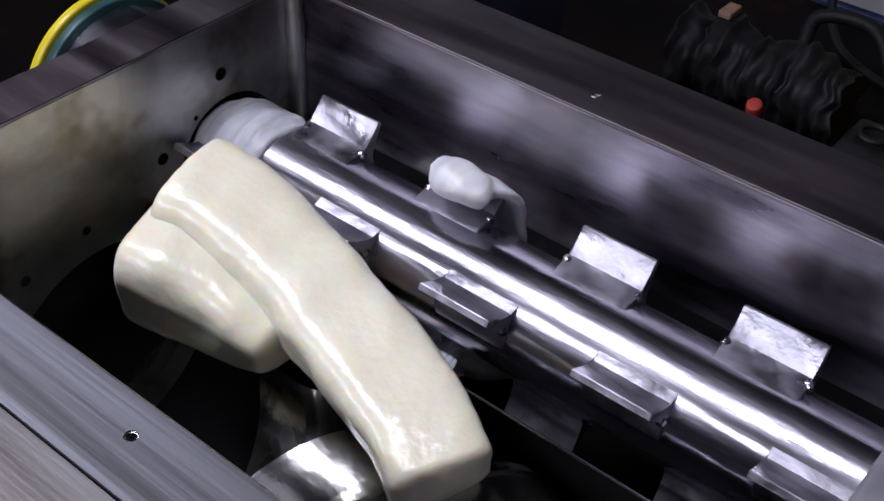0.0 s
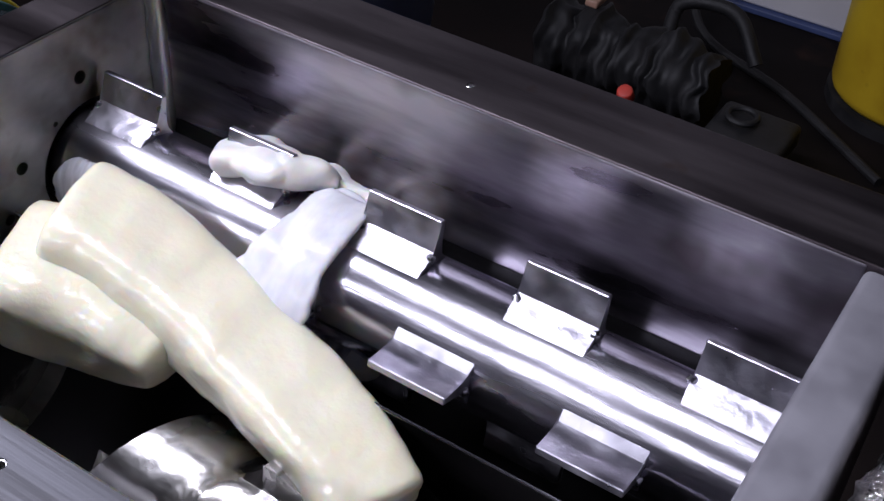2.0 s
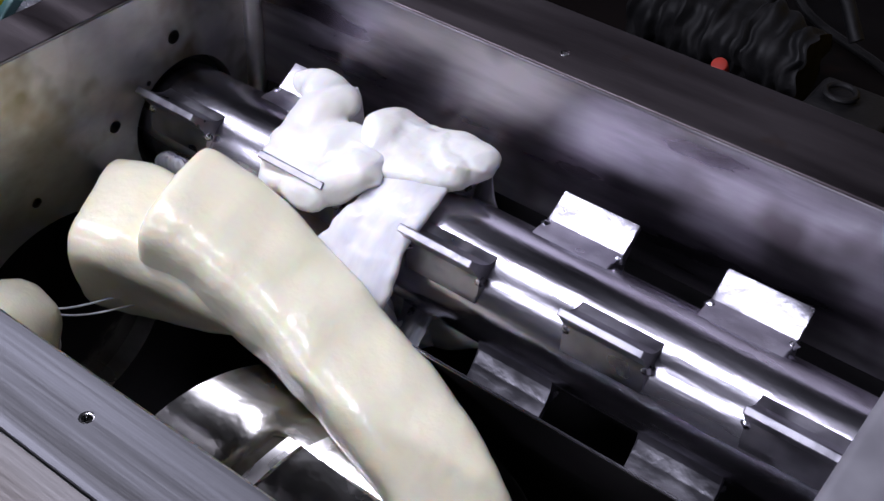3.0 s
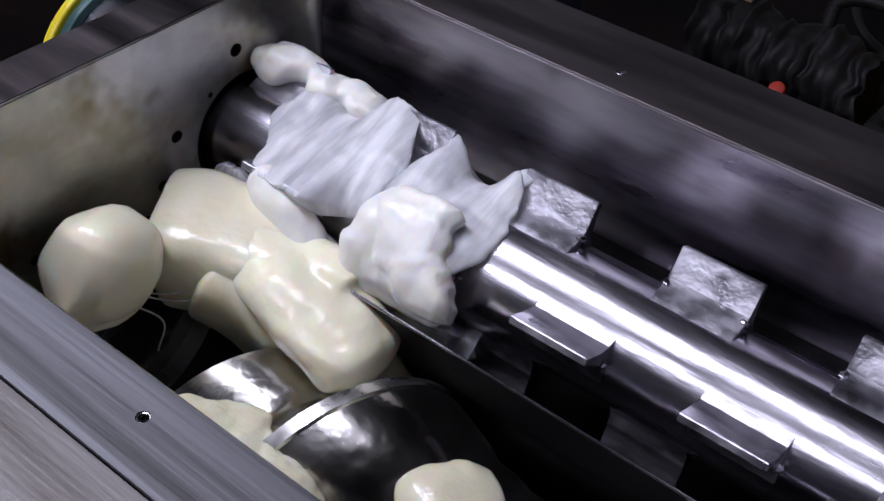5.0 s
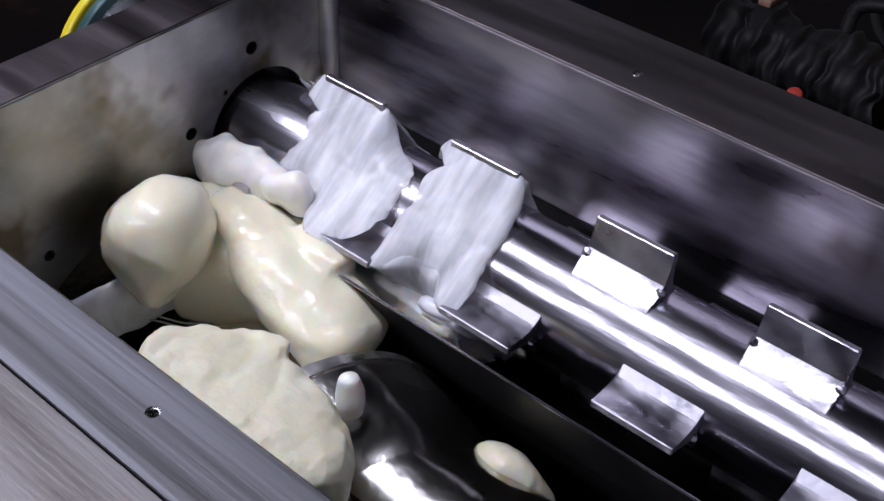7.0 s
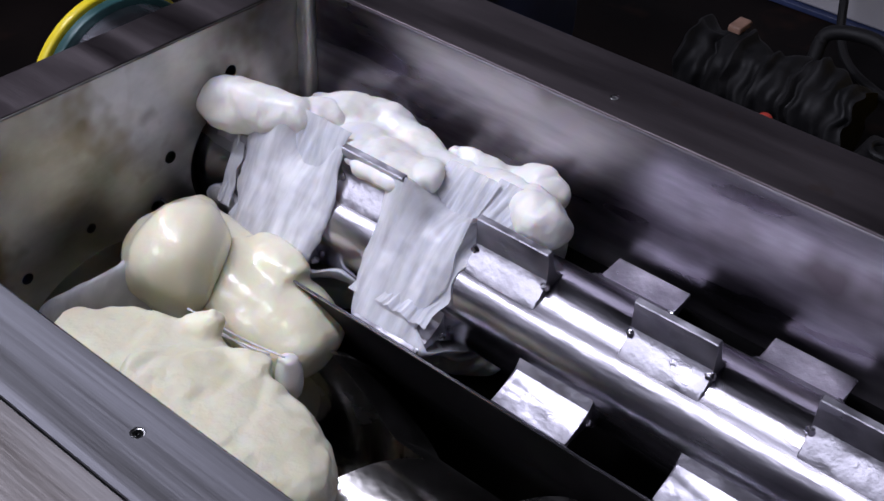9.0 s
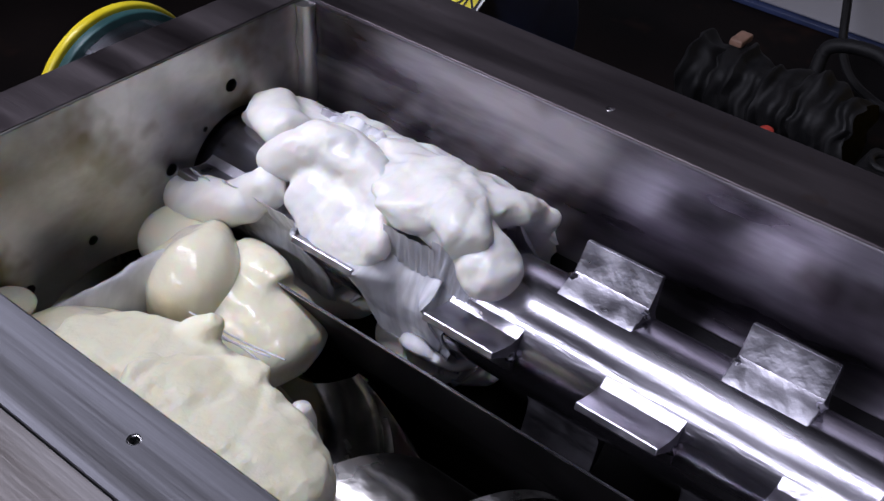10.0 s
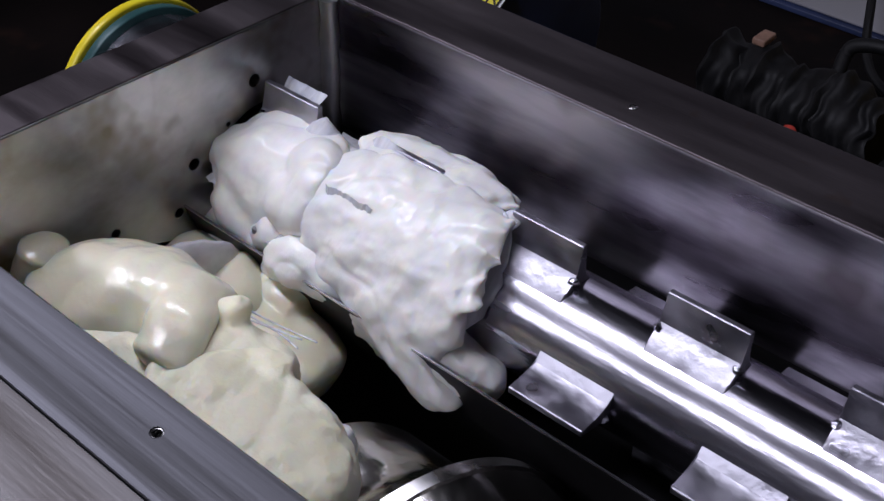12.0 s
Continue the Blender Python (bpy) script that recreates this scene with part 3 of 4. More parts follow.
carried("dough_mass", knead([
    rolled([(0.195, 84, 0.066, 0.07, 0.017), (0.2, 110, 0.068, 0.082, 0.019), (0.212, 135, 0.069, 0.085, 0.02), (0.224, 160, 0.07, 0.078, 0.021), (0.24, 184, 0.073, 0.064, 0.02), (0.27, 208, 0.078, 0.038, 0.017)], 36, n=80, segs=40, wobble=0.18, fine=0.12, square=0.95, blunt=10),
    rolled([(0.14, 96, 0.068, 0.024, 0.015), (0.15, 122, 0.068, 0.024, 0.015), (0.14, 140, 0.066, 0.02, 0.012)], 37, n=40, wobble=0.2),
    rolled([(0.205, 168, 0.078, 0.024, 0.014), (0.24, 188, 0.084, 0.026, 0.017), (0.28, 212, 0.088, 0.022, 0.02), (0.292, 220, 0.09, 0.016, 0.014)], 38, n=36, wobble=0.2),
    rolled([(0.255, 120, 0.078, 0.018, 0.01), (0.272, 150, 0.078, 0.02, 0.012), (0.286, 180, 0.08, 0.018, 0.012)], 40, n=36, wobble=0.2)], 39, 0.0024, 7, 0.003, 0.002, 0.0008),
    "white_dough", "broad sheet of white dough wrapped round the rotor", 12.0, LATE)
carried("dough_mass", knead([
    rolled([(0.185, 26, 0.06, 0.05, 0.01), (0.187, 50, 0.067, 0.064, 0.014), (0.19, 74, 0.069, 0.07, 0.016), (0.196, 100, 0.066, 0.066, 0.014)], 34, n=50, segs=36, wobble=0.18, fine=0.1, square=0.9, blunt=10)], 44, 0.0024, 6, 0.003, 0.003, 0.001),
    "white_dough", "back fold of white dough over the rotor", 12.0,
    [(0, -110), (10, -108), (10.5, -70), (11, -40), (11.5, -16), (12, 0)])
rotor_dough("dough_sheet", wrap(0.055, 0.195, -290, -165, 11.0, 0.004, 0.011, 0.18, nx=44), "film", 112, ON)
rotor_dough("dough_sheet", wrap(0.185, 0.3, -285, -150, 13.0, 0.003, 0.01, 0.2, nx=44), "film", 130, ON)
rotor_dough("dough_sheet", wrap(0.075, 0.2, -5, 100, 17.0, 0.0025, 0.006, 0.2), "film", 45, ON)
rotor_dough("dough_sheet", wrap(0.2, 0.295, -10, 115, 19.0, 0.003, 0.006, 0.2), "film", 50, ON)
rotor_dough("dough_sheet", wrap(0.045, 0.155, -105, 20, 23.0, 0.0025, 0.005, 0.16), "film", -45, ON, 1)
rotor_dough("dough_sheet", wrap(0.19, 0.275, -130, 18, 29.0, 0.0025, 0.005, 0.16), "film", -50, ON, 1)


def membrane(xa, xb, m0, r0, xc, xd, m1, r1, seed, waist=0.12, thick=0.0011):
    """A tented, finely pleated dough film from the line xa-xb at (m0, r0) to the line xc-xd at (m1, r1)."""
    nu, nv = 56, 26
    bm = bmesh.new()
    sheets = ([], [])
    for j in range(nv + 1):
        v = j / nv
        rows = ([], [])
        for i in range(nu + 1):
            u = i / nu
            w = 4 * v * (1 - v)
            lo = waist * w * (0.6 + fbm((seed, v * 4, 0), 1.0, 2))
            hi = waist * w * (0.6 + fbm((seed + 4, v * 4, 2), 1.0, 2))
            q = lo + (1 - lo - hi) * u
            torn = 3.5 * fbm((seed, u * 5, 3), 1.0, 3)
            p0 = Vector(polar(xa + (xb - xa) * q, m0 + 0.4 * torn, r0))
            p1 = Vector(polar(xc + (xd - xc) * q, m1 + torn, r1))
            p = p0.lerp(p1, v)
            r = math.hypot(p.y, p.z)
            e = min(1.0, 8 * min(u, 1 - u) + 0.1)
            lift = 0.0035 * w * fbm((q * 13 + 1.5 * v, v * 1.3, seed), 1.0, 3) - 0.004 * w
            for k in (0, 1):
                s = max(RR + 0.0006 + 0.001 * k, r + lift - thick * e * (1 - k)) / r
                rows[k].append(bm.verts.new((p.x, p.y * s, p.z * s)))
        sheets[0].append(rows[0]); sheets[1].append(rows[1])
    bot, top = sheets
    for j in range(nv):
        for i in range(nu):
            bm.faces.new((top[j][i], top[j][i + 1], top[j + 1][i + 1], top[j + 1][i]))
            bm.faces.new((bot[j][i], bot[j + 1][i], bot[j + 1][i + 1], bot[j][i + 1]))
        for i in (0, nu):
            bm.faces.new((top[j][i], top[j + 1][i], bot[j + 1][i], bot[j][i]))
    for i in range(nu):
        for j in (0, nv):
            bm.faces.new((top[j][i], top[j][i + 1], bot[j][i + 1], bot[j][i]))
    return bm


STRETCH = "finely pleated dough film stretched between roll and paddle"
rotor_dough("dough_membrane", membrane(0.055, 0.14, -100, 0.083, 0.052, 0.128, -3, 0.066, 81.0), "film", -55, STRETCH, 1)
rotor_dough("dough_membrane", membrane(0.02, 0.045, -96, 0.083, 0.035, 0.05, -8, 0.06, 83.0, 0.3), "film", -55, STRETCH, 1)
rotor_dough("dough_membrane", membrane(0.215, 0.265, -122, 0.083, 0.195, 0.262, -8, 0.068, 85.0), "film", -70, STRETCH, 1)
rotor_dough("dough_membrane", membrane(0.26, 0.31, -126, 0.085, 0.225, 0.275, -14, 0.07, 87.0, 0.25), "film", -70, STRETCH, 1)
rotor_dough("dough_membrane", membrane(0.012, 0.06, -285, 0.083, 0.005, 0.05, -190, 0.072, 89.0, 0.2), "film", 100, STRETCH, 1)
rotor_dough("dough_membrane", membrane(0.14, 0.19, -228, 0.09, 0.13, 0.18, -165, 0.08, 91.0, 0.2), "film", -190, STRETCH, 1)


# milky collar at the end wall, seen at the start
rotor_dough("dough_collar", wrap(-0.004, 0.075, -30, 155, 47.0, 0.004, 0.007, 0.16, lifted=0.0), "film", 60, "thin milky dough smear round the shaft end", -1, 2.7)


def drift(name, bm, mat, label, origin, rows, smooth=1.6):
    """Dough that slides: rows are (t, dx, dy, dz, rx, ry, rz) about its origin."""
    bmesh.ops.translate(bm, verts=bm.verts, vec=-Vector(origin))
    ob = part(name, bm, mat, None, sharp=smooth)
    tagged(ob, label, "dough")
    o = origin
    KEYED.append((ob, [(t, pose(o[0] + a, o[1] + b, o[2] + c, *r)) for t, a, b, c, *r in rows]))
    return ob


SLAB = "large glossy cream dough slab lying over the feed screw"
drift("dough_slab", knead([rope([(0.06, 0.214, -0.094, 0.05, 0.042), (0.1, 0.221, -0.098, 0.048, 0.04), (0.15, 0.22, -0.107, 0.045, 0.037), (0.2, 0.212, -0.115, 0.043, 0.034), (0.25, 0.201, -0.122, 0.042, 0.03), (0.3, 0.19, -0.128, 0.041, 0.028), (0.345, 0.174, -0.136, 0.04, 0.027), (0.387, 0.153, -0.146, 0.038, 0.026)], 4, n=100, segs=60, wobble=0.03, fine=0.008, square=0.5, blunt=28, roll=-0.22)], 41, 0.003, 6, 0.003),
      "dough", SLAB, (0.1, 0.21, -0.12),
      [(0, 0, 0, 0, 0, 0, 0), (1, 0.01, 0.008, -0.004, 0, 2, 3), (1.5, 0.014, 0.006, -0.008, 0, 4, 5), (2.0, 0.02, 0.0, -0.008, 0, 5, 4), (2.5, 0.032, -0.008, -0.012, 0, 7, 3), (3.0, 0.044, -0.013, -0.014, 1, 8, 3), (3.6, 0.05, -0.015, -0.016, 2, 10, 3), (4.4, 0.03, -0.012, -0.05, 4, 17, 6), (5.3, -0.004, 0.004, -0.1, 4, 24, 10), (7, -0.016, 0.006, -0.16, 4, 27, 10), (9, -0.03, 0.006, -0.26, 4, 28, 10), (12, -0.04, 0.006, -0.28, 4, 28, 10)])
drift("dough_slab", knead([rope([(0.062, 0.168, -0.122, 0.05, 0.046), (0.095, 0.178, -0.125, 0.052, 0.046), (0.135, 0.183, -0.131, 0.046, 0.042), (0.175, 0.183, -0.138, 0.04, 0.034), (0.21, 0.182, -0.144, 0.03, 0.024)], 4, n=60, segs=56, wobble=0.04, fine=0.008, square=0.55, blunt=18, roll=-0.2)], 43, 0.003, 8, 0.003),
      "dough", "thick folded cream dough slab end beside the end wall", (0.08, 0.17, -0.13),
      [(0, 0, 0, 0, 0, 0, 0), (1.5, 0.004, 0.0, -0.002, 0, 0, 0), (2.0, 0.0, 0.004, -0.008, 2, 0, 2), (2.5, -0.008, 0.006, -0.014, 3, -2, 4), (3.6, -0.018, 0.012, -0.022, 6, -4, 8), (5.3, -0.03, 0.03, -0.04, 4, -8, 12), (7, -0.03, 0.03, -0.055, 4, -8, 12), (9, -0.03, 0.03, -0.14, 6, -8, 12), (12, -0.03, 0.03, -0.26, 8, -8, 12)])
drift("dough_wad", knead([rope([(0.05, 0.226, -0.146, 0.03, 0.026), (0.09, 0.224, -0.146, 0.034, 0.03), (0.13, 0.216, -0.146, 0.037, 0.034), (0.17, 0.21, -0.148, 0.04, 0.034), (0.21, 0.206, -0.156, 0.042, 0.033), (0.245, 0.206, -0.172, 0.038, 0.028)], 24, n=60, segs=40, wobble=0.1, fine=0.03, blunt=8),
                         rope([(0.14, 0.236, -0.128, 0.014, 0.012), (0.17, 0.232, -0.122, 0.02, 0.016), (0.2, 0.228, -0.127, 0.016, 0.014)], 27, n=30, wobble=0.2)], 51, 0.0026, 9, 0.003, 0.001),
      "dough", "glossy rounded cream dough wad lying over the dividing edge", (0.16, 0.21, -0.13),
      [(0, -0.01, 0.0, -0.3, 0, 0, 0), (3.7, -0.01, 0.0, -0.24, 0, 6, 0), (4.4, 0.01, 0.0, -0.06, 0, 4, 0), (5.3, 0.012, 0.004, -0.01, 0, 4, 0), (7, -0.014, 0.004, -0.012, 0, 5, 0), (9, -0.04, 0.002, -0.014, 4, 6, 2), (10.5, -0.06, 0.0, -0.02, 4, 6, 2), (11.2, -0.06, 0.0, -0.036, 4, 6, 4), (12, -0.06, 0.0, -0.05, 4, 6, 4)])
drift("dough_ball", rope([(0.02, 0.115, -0.13, 0.022, 0.025), (0.045, 0.12, -0.125, 0.045, 0.045), (0.075, 0.125, -0.12, 0.048, 0.048), (0.1, 0.125, -0.125, 0.022, 0.025)], 6, n=36, segs=30, wobble=0.2, fine=0.02),
      "dough", "smooth cream dough ball beside the end wall", (0.06, 0.12, -0.125),
      [(0, -0.005, -0.06, -0.2, 0, 0, 0), (2.0, -0.005, -0.06, -0.16, 0, 0, 0), (2.8, -0.005, -0.06, -0.07, 4, 0, 0), (3.5, -0.003, -0.04, -0.045, 10, 0, 0), (5.3, 0, 0, -0.005, 25, 0, 0), (6.5, 0.003, 0.03, -0.002, 38, 0, 10), (7.2, 0.005, 0.038, -0.003, 45, 0, 15), (9, 0.012, 0.068, -0.014, 60, 0, 20), (10.5, 0.016, 0.085, -0.045, 75, 0, 20), (12, 0.016, 0.09, -0.075, 90, 0, 20)])
ROUGH = "torn cream dough chunk squeezed against the front wall"
drift("dough_chunk", knead([rope([(0.16, 0.05, -0.135, 0.03, 0.04), (0.2, 0.075, -0.142, 0.05, 0.042), (0.25, 0.078, -0.142, 0.05, 0.042), (0.292, 0.07, -0.146, 0.046, 0.042), (0.318, 0.055, -0.155, 0.03, 0.035)], 8, n=60, segs=40, wobble=0.1, fine=0.06, square=0.6, blunt=16, roll=-0.15),
                           rope([(0.185, 0.1, -0.115, 0.012, 0.008), (0.22, 0.118, -0.108, 0.016, 0.009), (0.24, 0.126, -0.105, 0.009, 0.006)], 9, n=30, wobble=0.3)], 45, 0.0025, 7, 0.002, 0.0025, 0.0012),
      "rough_dough", ROUGH, (0.25, 0.08, -0.14),
      [(0, -0.01, 0.0, -0.35, -20, 0, 0), (3.7, -0.01, 0.0, -0.32, -20, 0, 0), (5.3, -0.005, -0.012, -0.03, -8, 0, 0), (6.5, 0, 0, -0.005, 0, 0, 0), (9, 0.002, 0, 0, 0, 0, 0), (12, 0.005, 0.003, 0.003, 4, 0, 0)])
drift("dough_chunk", knead([rope([(0.08, 0.05, -0.135, 0.03, 0.035), (0.13, 0.08, -0.14, 0.045, 0.035), (0.18, 0.092, -0.138, 0.046, 0.036), (0.235, 0.1, -0.146, 0.036, 0.032)], 10, n=50, segs=36, wobble=0.12, fine=0.05, square=0.65, blunt=14),
                           rope([(0.15, 0.11, -0.12, 0.016, 0.012), (0.17, 0.128, -0.105, 0.012, 0.012), (0.178, 0.135, -0.092, 0.005, 0.006)], 11, n=24)], 47, 0.0025, 8, 0.002, 0.0025, 0.0008),
      "rough_dough", ROUGH, (0.16, 0.09, -0.13),
      [(0, 0, 0.0, -0.35, -20, 0, 0), (6.0, 0, 0.0, -0.31, -20, 0, 0), (7.5, 0, -0.01, -0.04, -10, 0, 0), (8.8, 0, 0, -0.006, 0, 0, 0), (10.5, 0, 0.005, 0.0, 6, 0, 0), (12, 0.004, 0.012, 0.005, 12, 0, 0)])
drift("dough_fold", knead([rope([(0.02, 0.06, -0.14, 0.03, 0.03), (0.06, 0.09, -0.125, 0.045, 0.04), (0.11, 0.11, -0.12, 0.05, 0.038), (0.17, 0.125, -0.12, 0.036, 0.026)], 12, n=40, segs=28, wobble=0.15, fine=0.02), rope([(0.1, 0.115, -0.105, 0.03, 0.014), (0.14, 0.115, -0.1, 0.03, 0.016), (0.165, 0.085, -0.1, 0.026, 0.016), (0.17, 0.06, -0.11, 0.024, 0.016)], 13, n=40)], 49, 0.0025, 16, 0.003, 0.001),
      "dough", "smooth folded cream dough rising at the front wall", (0.09, 0.1, -0.125),
      [(0, 0, 0.0, -0.37, -20, 0, 0), (8.0, 0, 0.0, -0.33, -20, 0, 0), (9.0, 0, -0.01, -0.11, -20, 0, 0), (10.0, 0, -0.01, -0.045, -10, 0, 0), (11, 0, 0, -0.01, -4, 0, 0), (12, 0, 0.005, 0.005, 0, 0, 0)])
drift("dough_scrap", rope([(-0.0, 0.075, -0.16, 0.014, 0.02), (0.01, 0.08, -0.12, 0.02, 0.018), (0.02, 0.085, -0.09, 0.018, 0.016)], 14, n=24, segs=20, wobble=0.3),
      "dough", "small curled dough scrap at the end wall", (0.01, 0.08, -0.12),
      [(0, 0, 0.0, -0.33, 0, 0, 0), (8.5, 0, 0.0, -0.29, 0, 0, 0), (9.5, 0, -0.02, -0.06, 0, 0, 0), (10.5, 0, -0.01, -0.03, 0, 0, 0), (12, 0, 0, 0.002, 0, 0, 0)])
drift("dough_flap", rope([(0.03, 0.08, -0.17, 0.006, 0.02), (0.05, 0.12, -0.155, 0.008, 0.03), (0.06, 0.17, -0.15, 0.008, 0.03), (0.07, 0.22, -0.16, 0.006, 0.02)], 16, n=36, segs=20, wobble=0.2),
      "film", "thin translucent dough flap over the screw", (0.05, 0.15, -0.155),
      [(0, 0, 0.0, -0.33, 0, 0, 0), (4.6, 0, 0.0, -0.29, 0, 0, 0), (5.5, 0, -0.01, -0.07, 0, 0, 0), (6.5, 0, -0.01, -0.03, 0, 0, 0), (8.8, 0, 0, -0.005, 0, 0, 0), (12, 0, 0.005, 0, 0, 0, 0)])


def strand(points, rows, origin):
    drift("dough_strand", tube(smooth_line(points, 20), 0.0008, 6), "film", "thin stretched dough thread", origin, rows)["group"] = "dough threads"


CH = [(0, 0, 0.0, -0.37, 0, 0, 0), (8.0, 0, -0.01, -0.14, 0, 0, 0), (8.8, 0, -0.004, -0.012, 0, 0, 0), (10.0, 0, 0, -0.003, 0, 0, 0), (12, 0.004, 0.008, 0.004, 4, 0, 0)]
for p in ([(0.1, 0.12, -0.13), (0.12, 0.125, -0.126), (0.16, 0.14, -0.12), (0.215, 0.15, -0.115)], [(0.14, 0.14, -0.11), (0.18, 0.155, -0.125), (0.225, 0.155, -0.115)], [(0.145, 0.138, -0.112), (0.185, 0.15, -0.125), (0.215, 0.145, -0.12)]):
    strand(p, CH, (0.1, 0.12, -0.12))
BL = [(0, 0, -0.0, -0.35, 0, 0, 0), (2.6, 0, -0.02, -0.13, 0, 0, 0), (3.2, 0, -0.01, -0.012, 0, 0, 0), (3.7, 0, 0, 0, 0, 0, 0), (5.0, 0, 0.03, -0.05, 0, 0, 0), (12, 0, 0.05, -0.12, 0, 0, 0)]
for p in ([(0.06, 0.09, -0.105), (0.085, 0.13, -0.13), (0.12, 0.17, -0.125)], [(0.07, 0.088, -0.11), (0.088, 0.11, -0.135), (0.09, 0.1, -0.16)], [(0.058, 0.095, -0.105), (0.08, 0.125, -0.122), (0.11, 0.172, -0.12)]):
    strand(p, BL, (0.08, 0.12, -0.12))


def screw_angle(t):
    return -33.5 * t


def screw_dough(name, bm, mat, label, at, until=12.0):
    """Dough stuck on the flight; at: the moment for which it is modelled."""
    bmesh.ops.translate(bm, verts=bm.verts, vec=(0, -SY, -SZ))
    ob = part(name, bm, mat, None, sharp=1.5)
    tagged(ob, label, "dough")
    KEYED.append((ob, [(t, pose(0, SY, SZ, screw_angle(t) - screw_angle(at))) for t in TIMES]))
    return ob


screw_dough("dough_patch", rope([(0.345, 0.15, -0.192, 0.018, 0.01), (0.362, 0.172, -0.187, 0.026, 0.012), (0.378, 0.192, -0.193, 0.026, 0.012), (0.388, 0.208, -0.207, 0.018, 0.01)], 18, n=30, segs=24), "dough", "pale dough patch stuck to the screw flight", 5.5)
drift("dough_pellet", rope([(0.285, 0.135, -0.165, 0.009, 0.008), (0.283, 0.138, -0.15, 0.01, 0.01), (0.28, 0.14, -0.13, 0.007, 0.007)], 20, n=20, segs=16, wobble=0.2),
      "white_dough", "small white dough pellet on the screw", (0.283, 0.138, -0.15),
      [(0, 0, 0.0, -0.33, 0, 0, 0), (5.0, 0, -0.02, -0.12, 0, 0, 0), (6.3, -0.005, -0.005, 0, 0, 0, 0), (7, -0.008, 0.01, 0.002, 0, 0, 0), (9, -0.06, 0.02, 0.0, 0, 0, 0), (10.0, -0.025, 0.0, 0.0, 0, 0, 0), (12, 0.005, -0.01, 0.0, 0, 0, 0)])

# ---- surroundings ----
FLOOR = -0.55
part("floor", box(-4, 4, -4, 4, FLOOR - 0.1, FLOOR), "floor", None, smooth=False)
tagged(bpy.data.objects["floor"], "oily brown workshop floor, darkened in colour as unlit", "floor", kind="structure")
# unseen walls and ceiling, added as a dark surround for the steel to reflect
for nm, b in (("wall_north", (-4, 4, 4, 4.1, FLOOR, 2.6)), ("wall_south", (-4, 4, -4.1, -4, FLOOR, 2.6)), ("wall_east", (4, 4.1, -4, 4, FLOOR, 2.6)), ("wall_west", (-4.1, -4, -4, 4, FLOOR, 2.6)), ("ceiling", (-4, 4, -4, 4, 2.6, 2.7))):
    tagged(part(nm, box(*b), "room", None, smooth=False), "unseen dark grey workshop " + nm.split("_")[0], nm.split("_")[0], kind="structure")
base = part("machine_base", box(-0.04, LEN + 0.03, -0.3, 0.47, FLOOR, -0.461), "black", None, smooth=False)
tagged(base, "dark machine base under the trough", "machine base")

pulley = new("drive_coupling")
tagged(pulley, "steel drive coupling with a yellow and green flange", "machine part")
PY, PZ = 0.384, -0.201
part("flange", cylinder(0.1, 0.1, (-0.262, PY, PZ), (-0.25, PY, PZ), 72, bevel=0.002), "green", pulley, "dark green flange")
part("guard_band", cylinder(0.1045, 0.1045, (-0.275, PY, PZ), (-0.263, PY, PZ), 72, bevel=0.003), "bright_yellow", pulley, "yellow painted band")
part("housing", cylinder(0.093, 0.093, (-0.249, PY, PZ), (-0.05, PY, PZ), 64, bevel=0.003), "polish", pulley)
part("stand", box(-0.29, -0.06, PY - 0.05, PY + 0.05, FLOOR, PZ - 0.06), "black", pulley)
bracket = part("steel_bracket", box(-0.12, -0.06, 0.0, 0.2, -0.06, -0.045, 0.002), "plate", None, "", smooth=False)
tagged(bracket, "narrow bluish steel strip behind the end wall", "bracket")

motor = new("electric_motor")
tagged(motor, "blue painted electric motor with a caution label", "motor")
part("housing", cylinder(0.16, 0.16, (-0.44, 0.92, -0.33), (-0.13, 0.92, -0.33), 64, bevel=0.012), "blue", motor)
part("foot", box(-0.4, -0.16, 0.8, 1.04, FLOOR, -0.45, 0.01), "blue", motor)
on = pose(-0.165, 0.8265, -0.1985, 35.6, 0, 0)
for nm, b, mt, tx in (("caution_label", (-0.045, 0.045, -0.028, 0.028, 0.0, 0.002), "label", "white caution label"), ("label_band", (-0.04, 0.04, -0.022, 0.012, 0.002, 0.003), "bright_yellow", "yellow band of the label")):
    o = part(nm, box(*b), mt, motor, tx, smooth=False)
    o.matrix_basis = on
cu = bpy.data.curves.new("letters", "FONT")
cu.body, cu.size, cu.align_x, cu.extrude = "ON", 0.03, "CENTER", 0.0004
to = new("letters", cu)
bpy.context.view_layer.update()
letters = new("letters", bpy.data.meshes.new_from_object(to.evaluated_get(bpy.context.evaluated_depsgraph_get())))
bpy.data.objects.remove(to)
letters.data.materials.clear(); letters.data.materials.append(M["black"])
letters.parent = motor
letters.matrix_basis = on @ pose(0.02, -0.016, 0.0034)
letters["label"] = "black printed letters"

barrel = new("yellow_barrel")
tagged(barrel, "scuffed yellow plastic barrel on the floor", "barrel")
BX, BY, BR = 0.475, 1.61, 0.145
part("shell", cylinder(BR * 0.94, BR, (BX, BY, FLOOR + 0.02), (BX, BY, FLOOR + 0.6), 64, bevel=0.02), "yellow", barrel)
part("foot_ring", cylinder(BR * 0.96, BR * 0.96, (BX, BY, FLOOR), (BX, BY, FLOOR + 0.021), 64), "black", barrel)

cab = new("white_cabinet")
tagged(cab, "white painted cabinet on a dark plinth", "cabinet")
part("body", box(-1.6, 0.32, 1.76, 2.3, FLOOR + 0.012, 0.9, 0.006), "white", cab)
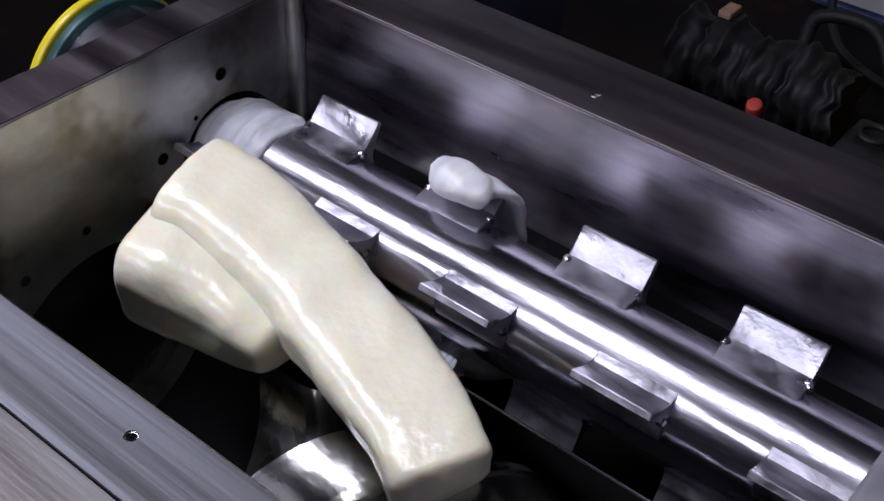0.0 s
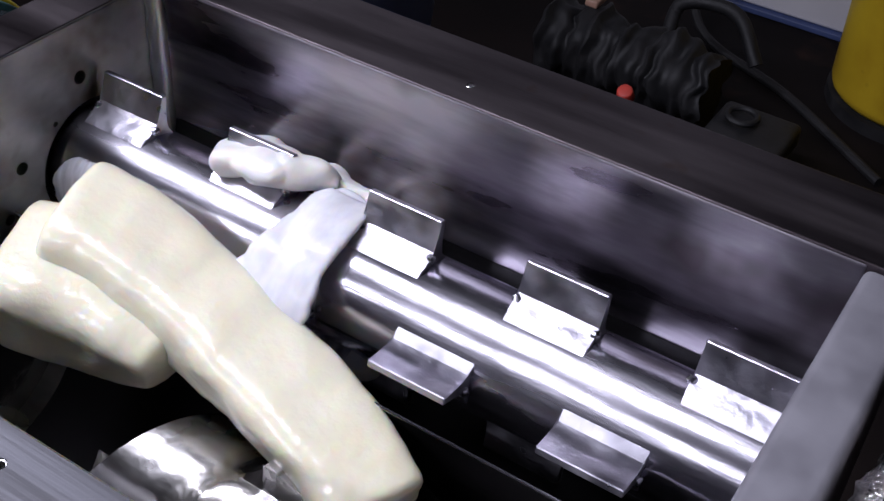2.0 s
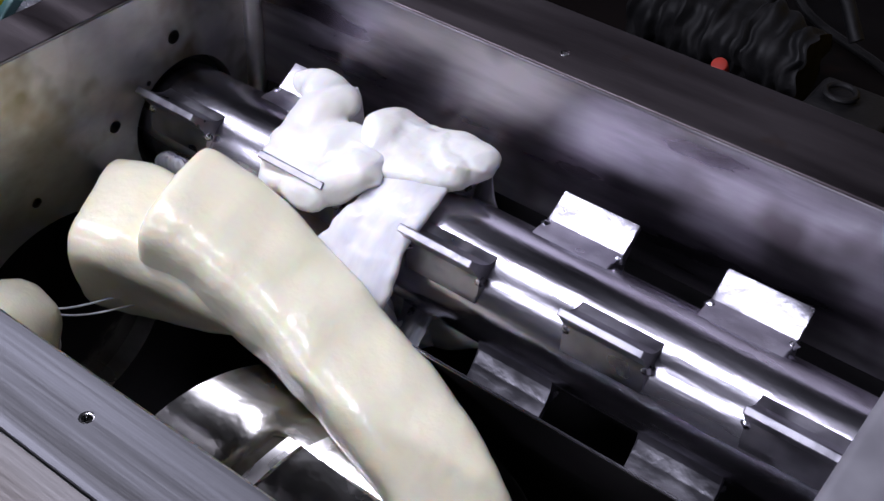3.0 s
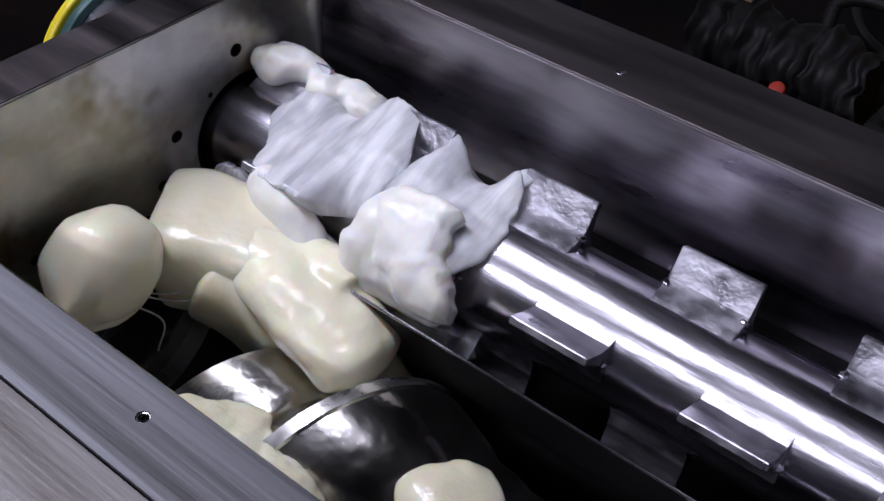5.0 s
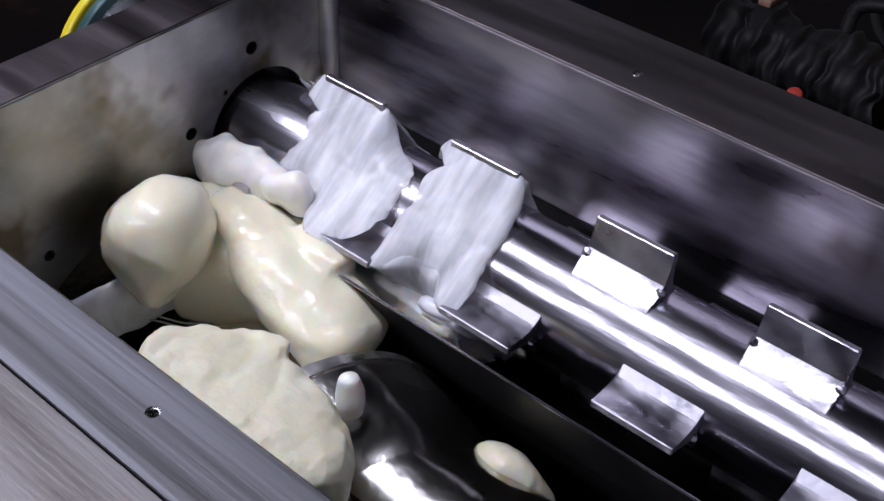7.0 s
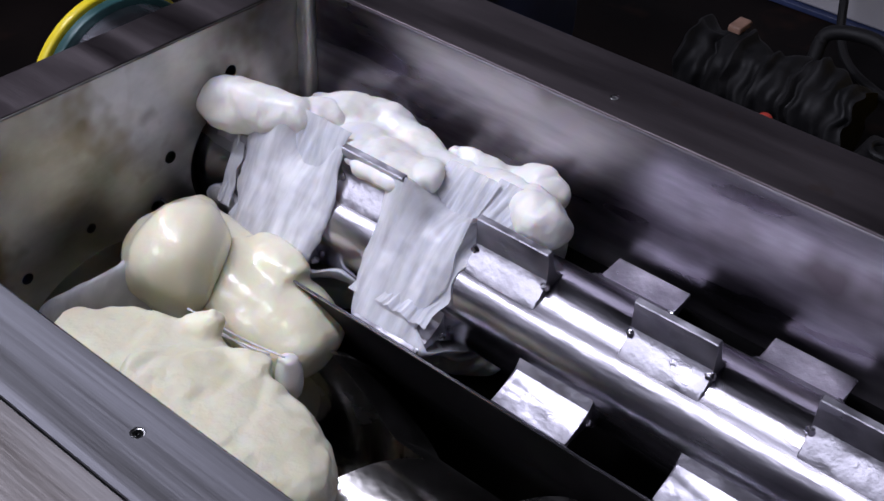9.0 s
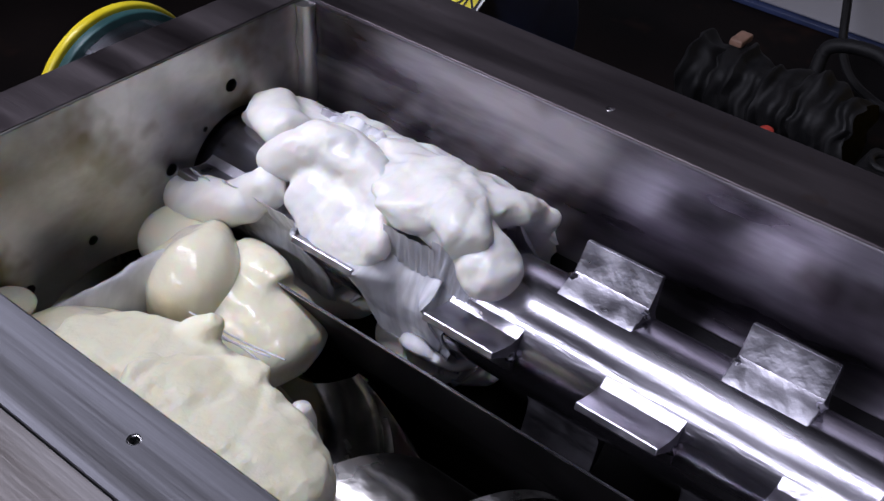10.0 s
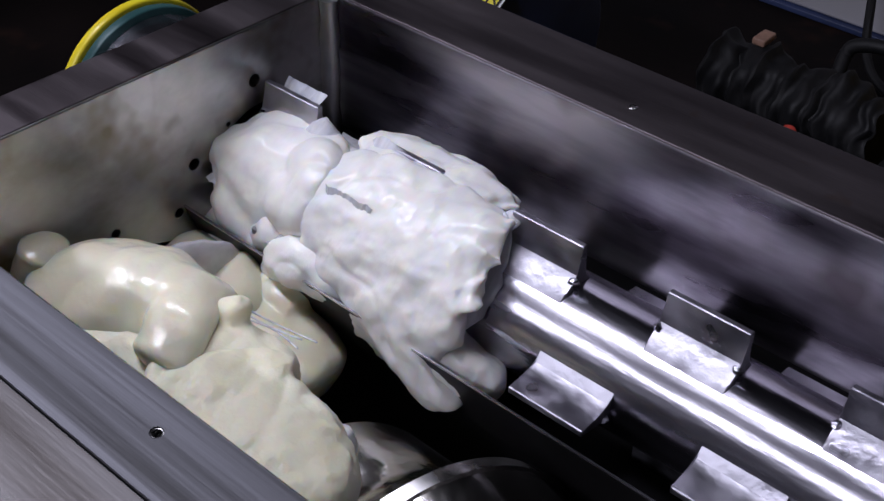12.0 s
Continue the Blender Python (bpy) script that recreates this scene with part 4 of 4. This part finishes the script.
part("plinth", box(-1.6, 0.32, 1.75, 2.3, FLOOR, FLOOR + 0.011, 0.002), "blue", cab)

cable = part("black_cable", tube(smooth_line([(-0.1, 1.72, 0.3), (-0.04, 1.7, -0.2), (0.03, 1.68, -0.4), (0.1, 1.6, -0.53), (0.3, 1.5, -0.542), (0.5, 1.35, -0.542)], 40), 0.008, 10), "black")
tagged(cable, "black rubber cable hanging before the cabinet", "cable")
hose = new("corrugated_hose")
tagged(hose, "dusty black corrugated hose reel with a red cap", "hose")
hb = bmesh.new()
axis0, axis1 = Vector((-0.06, 1.33, -0.475)), Vector((0.23, 1.32, -0.475))
n = 90
rings = []
for i in range(n + 1):
    u = i / n
    c = axis0.lerp(axis1, u)
    r = 0.062 + 0.014 * noise.noise((u * 6, 1.7, 0.3)) + 0.004 * math.sin(u * 2 * math.pi * 11 + 2.5 * noise.noise((u * 9, 0.2, 5.1)))
    rings.append([hb.verts.new(c + Vector((0.012 * noise.noise((u * 7, 2 * math.cos(a), 2 * math.sin(a))), r * math.cos(a), r * math.sin(a))) + Vector((0, math.cos(a), math.sin(a))) * 0.016 * noise.noise((u * 9, 1.6 * math.cos(a), 1.6 * math.sin(a) + 4))) for a in np.linspace(0, 2 * math.pi, 40, endpoint=False)])
for a, b in zip(rings, rings[1:]):
    for k in range(40):
        hb.faces.new((a[k], a[(k + 1) % 40], b[(k + 1) % 40], b[k]))
hb.faces.new(rings[0]); hb.faces.new(rings[-1])
part("coil", hb, "black", hose)
part("handle", tube(smooth_line([(0.09, 1.46, -0.48), (0.1, 1.48, -0.43), (0.19, 1.48, -0.42), (0.25, 1.45, -0.48)], 24), 0.012, 12), "black", hose)
part("cap", cylinder(0.014, 0.012, (0.136, 1.2, -0.46), (0.136, 1.19, -0.442), 24, bevel=0.003), "red", hose, "red plastic cap")
part("tag", box(-0.01, 0.012, 1.33, 1.37, -0.41, -0.398, 0.003), "orange", hose, "pale orange tag")
part("bracket", box(0.26, 0.38, 1.16, 1.3, -0.5, -0.46, 0.01), "black", hose)
part("ring", tube([(0.3 + 0.022 * math.cos(a), 1.25 + 0.022 * math.sin(a), -0.452) for a in np.linspace(0, 6.2832, 28)], 0.005, 8), "black", hose)

foil = part("foil_wrap", rope([(0.692, 0.19, -0.03, 0.016, 0.03), (0.695, 0.24, -0.015, 0.024, 0.03), (0.7, 0.3, -0.03, 0.018, 0.03)], 25, n=30, segs=20, wobble=0.5, fine=0.3), "foil", None, "")
tagged(foil, "crumpled silvery foil beside the end bar", "foil")


def motions():
    walk(rotor, [(t, pose(0, RY, RZ, rotor_angle(t))) for t in TIMES])
    walk(screw, [(t, pose(0, SY, SZ, screw_angle(t))) for t in TIMES])
    for ob, rows in KEYED:
        walk(ob, rows)


motions()
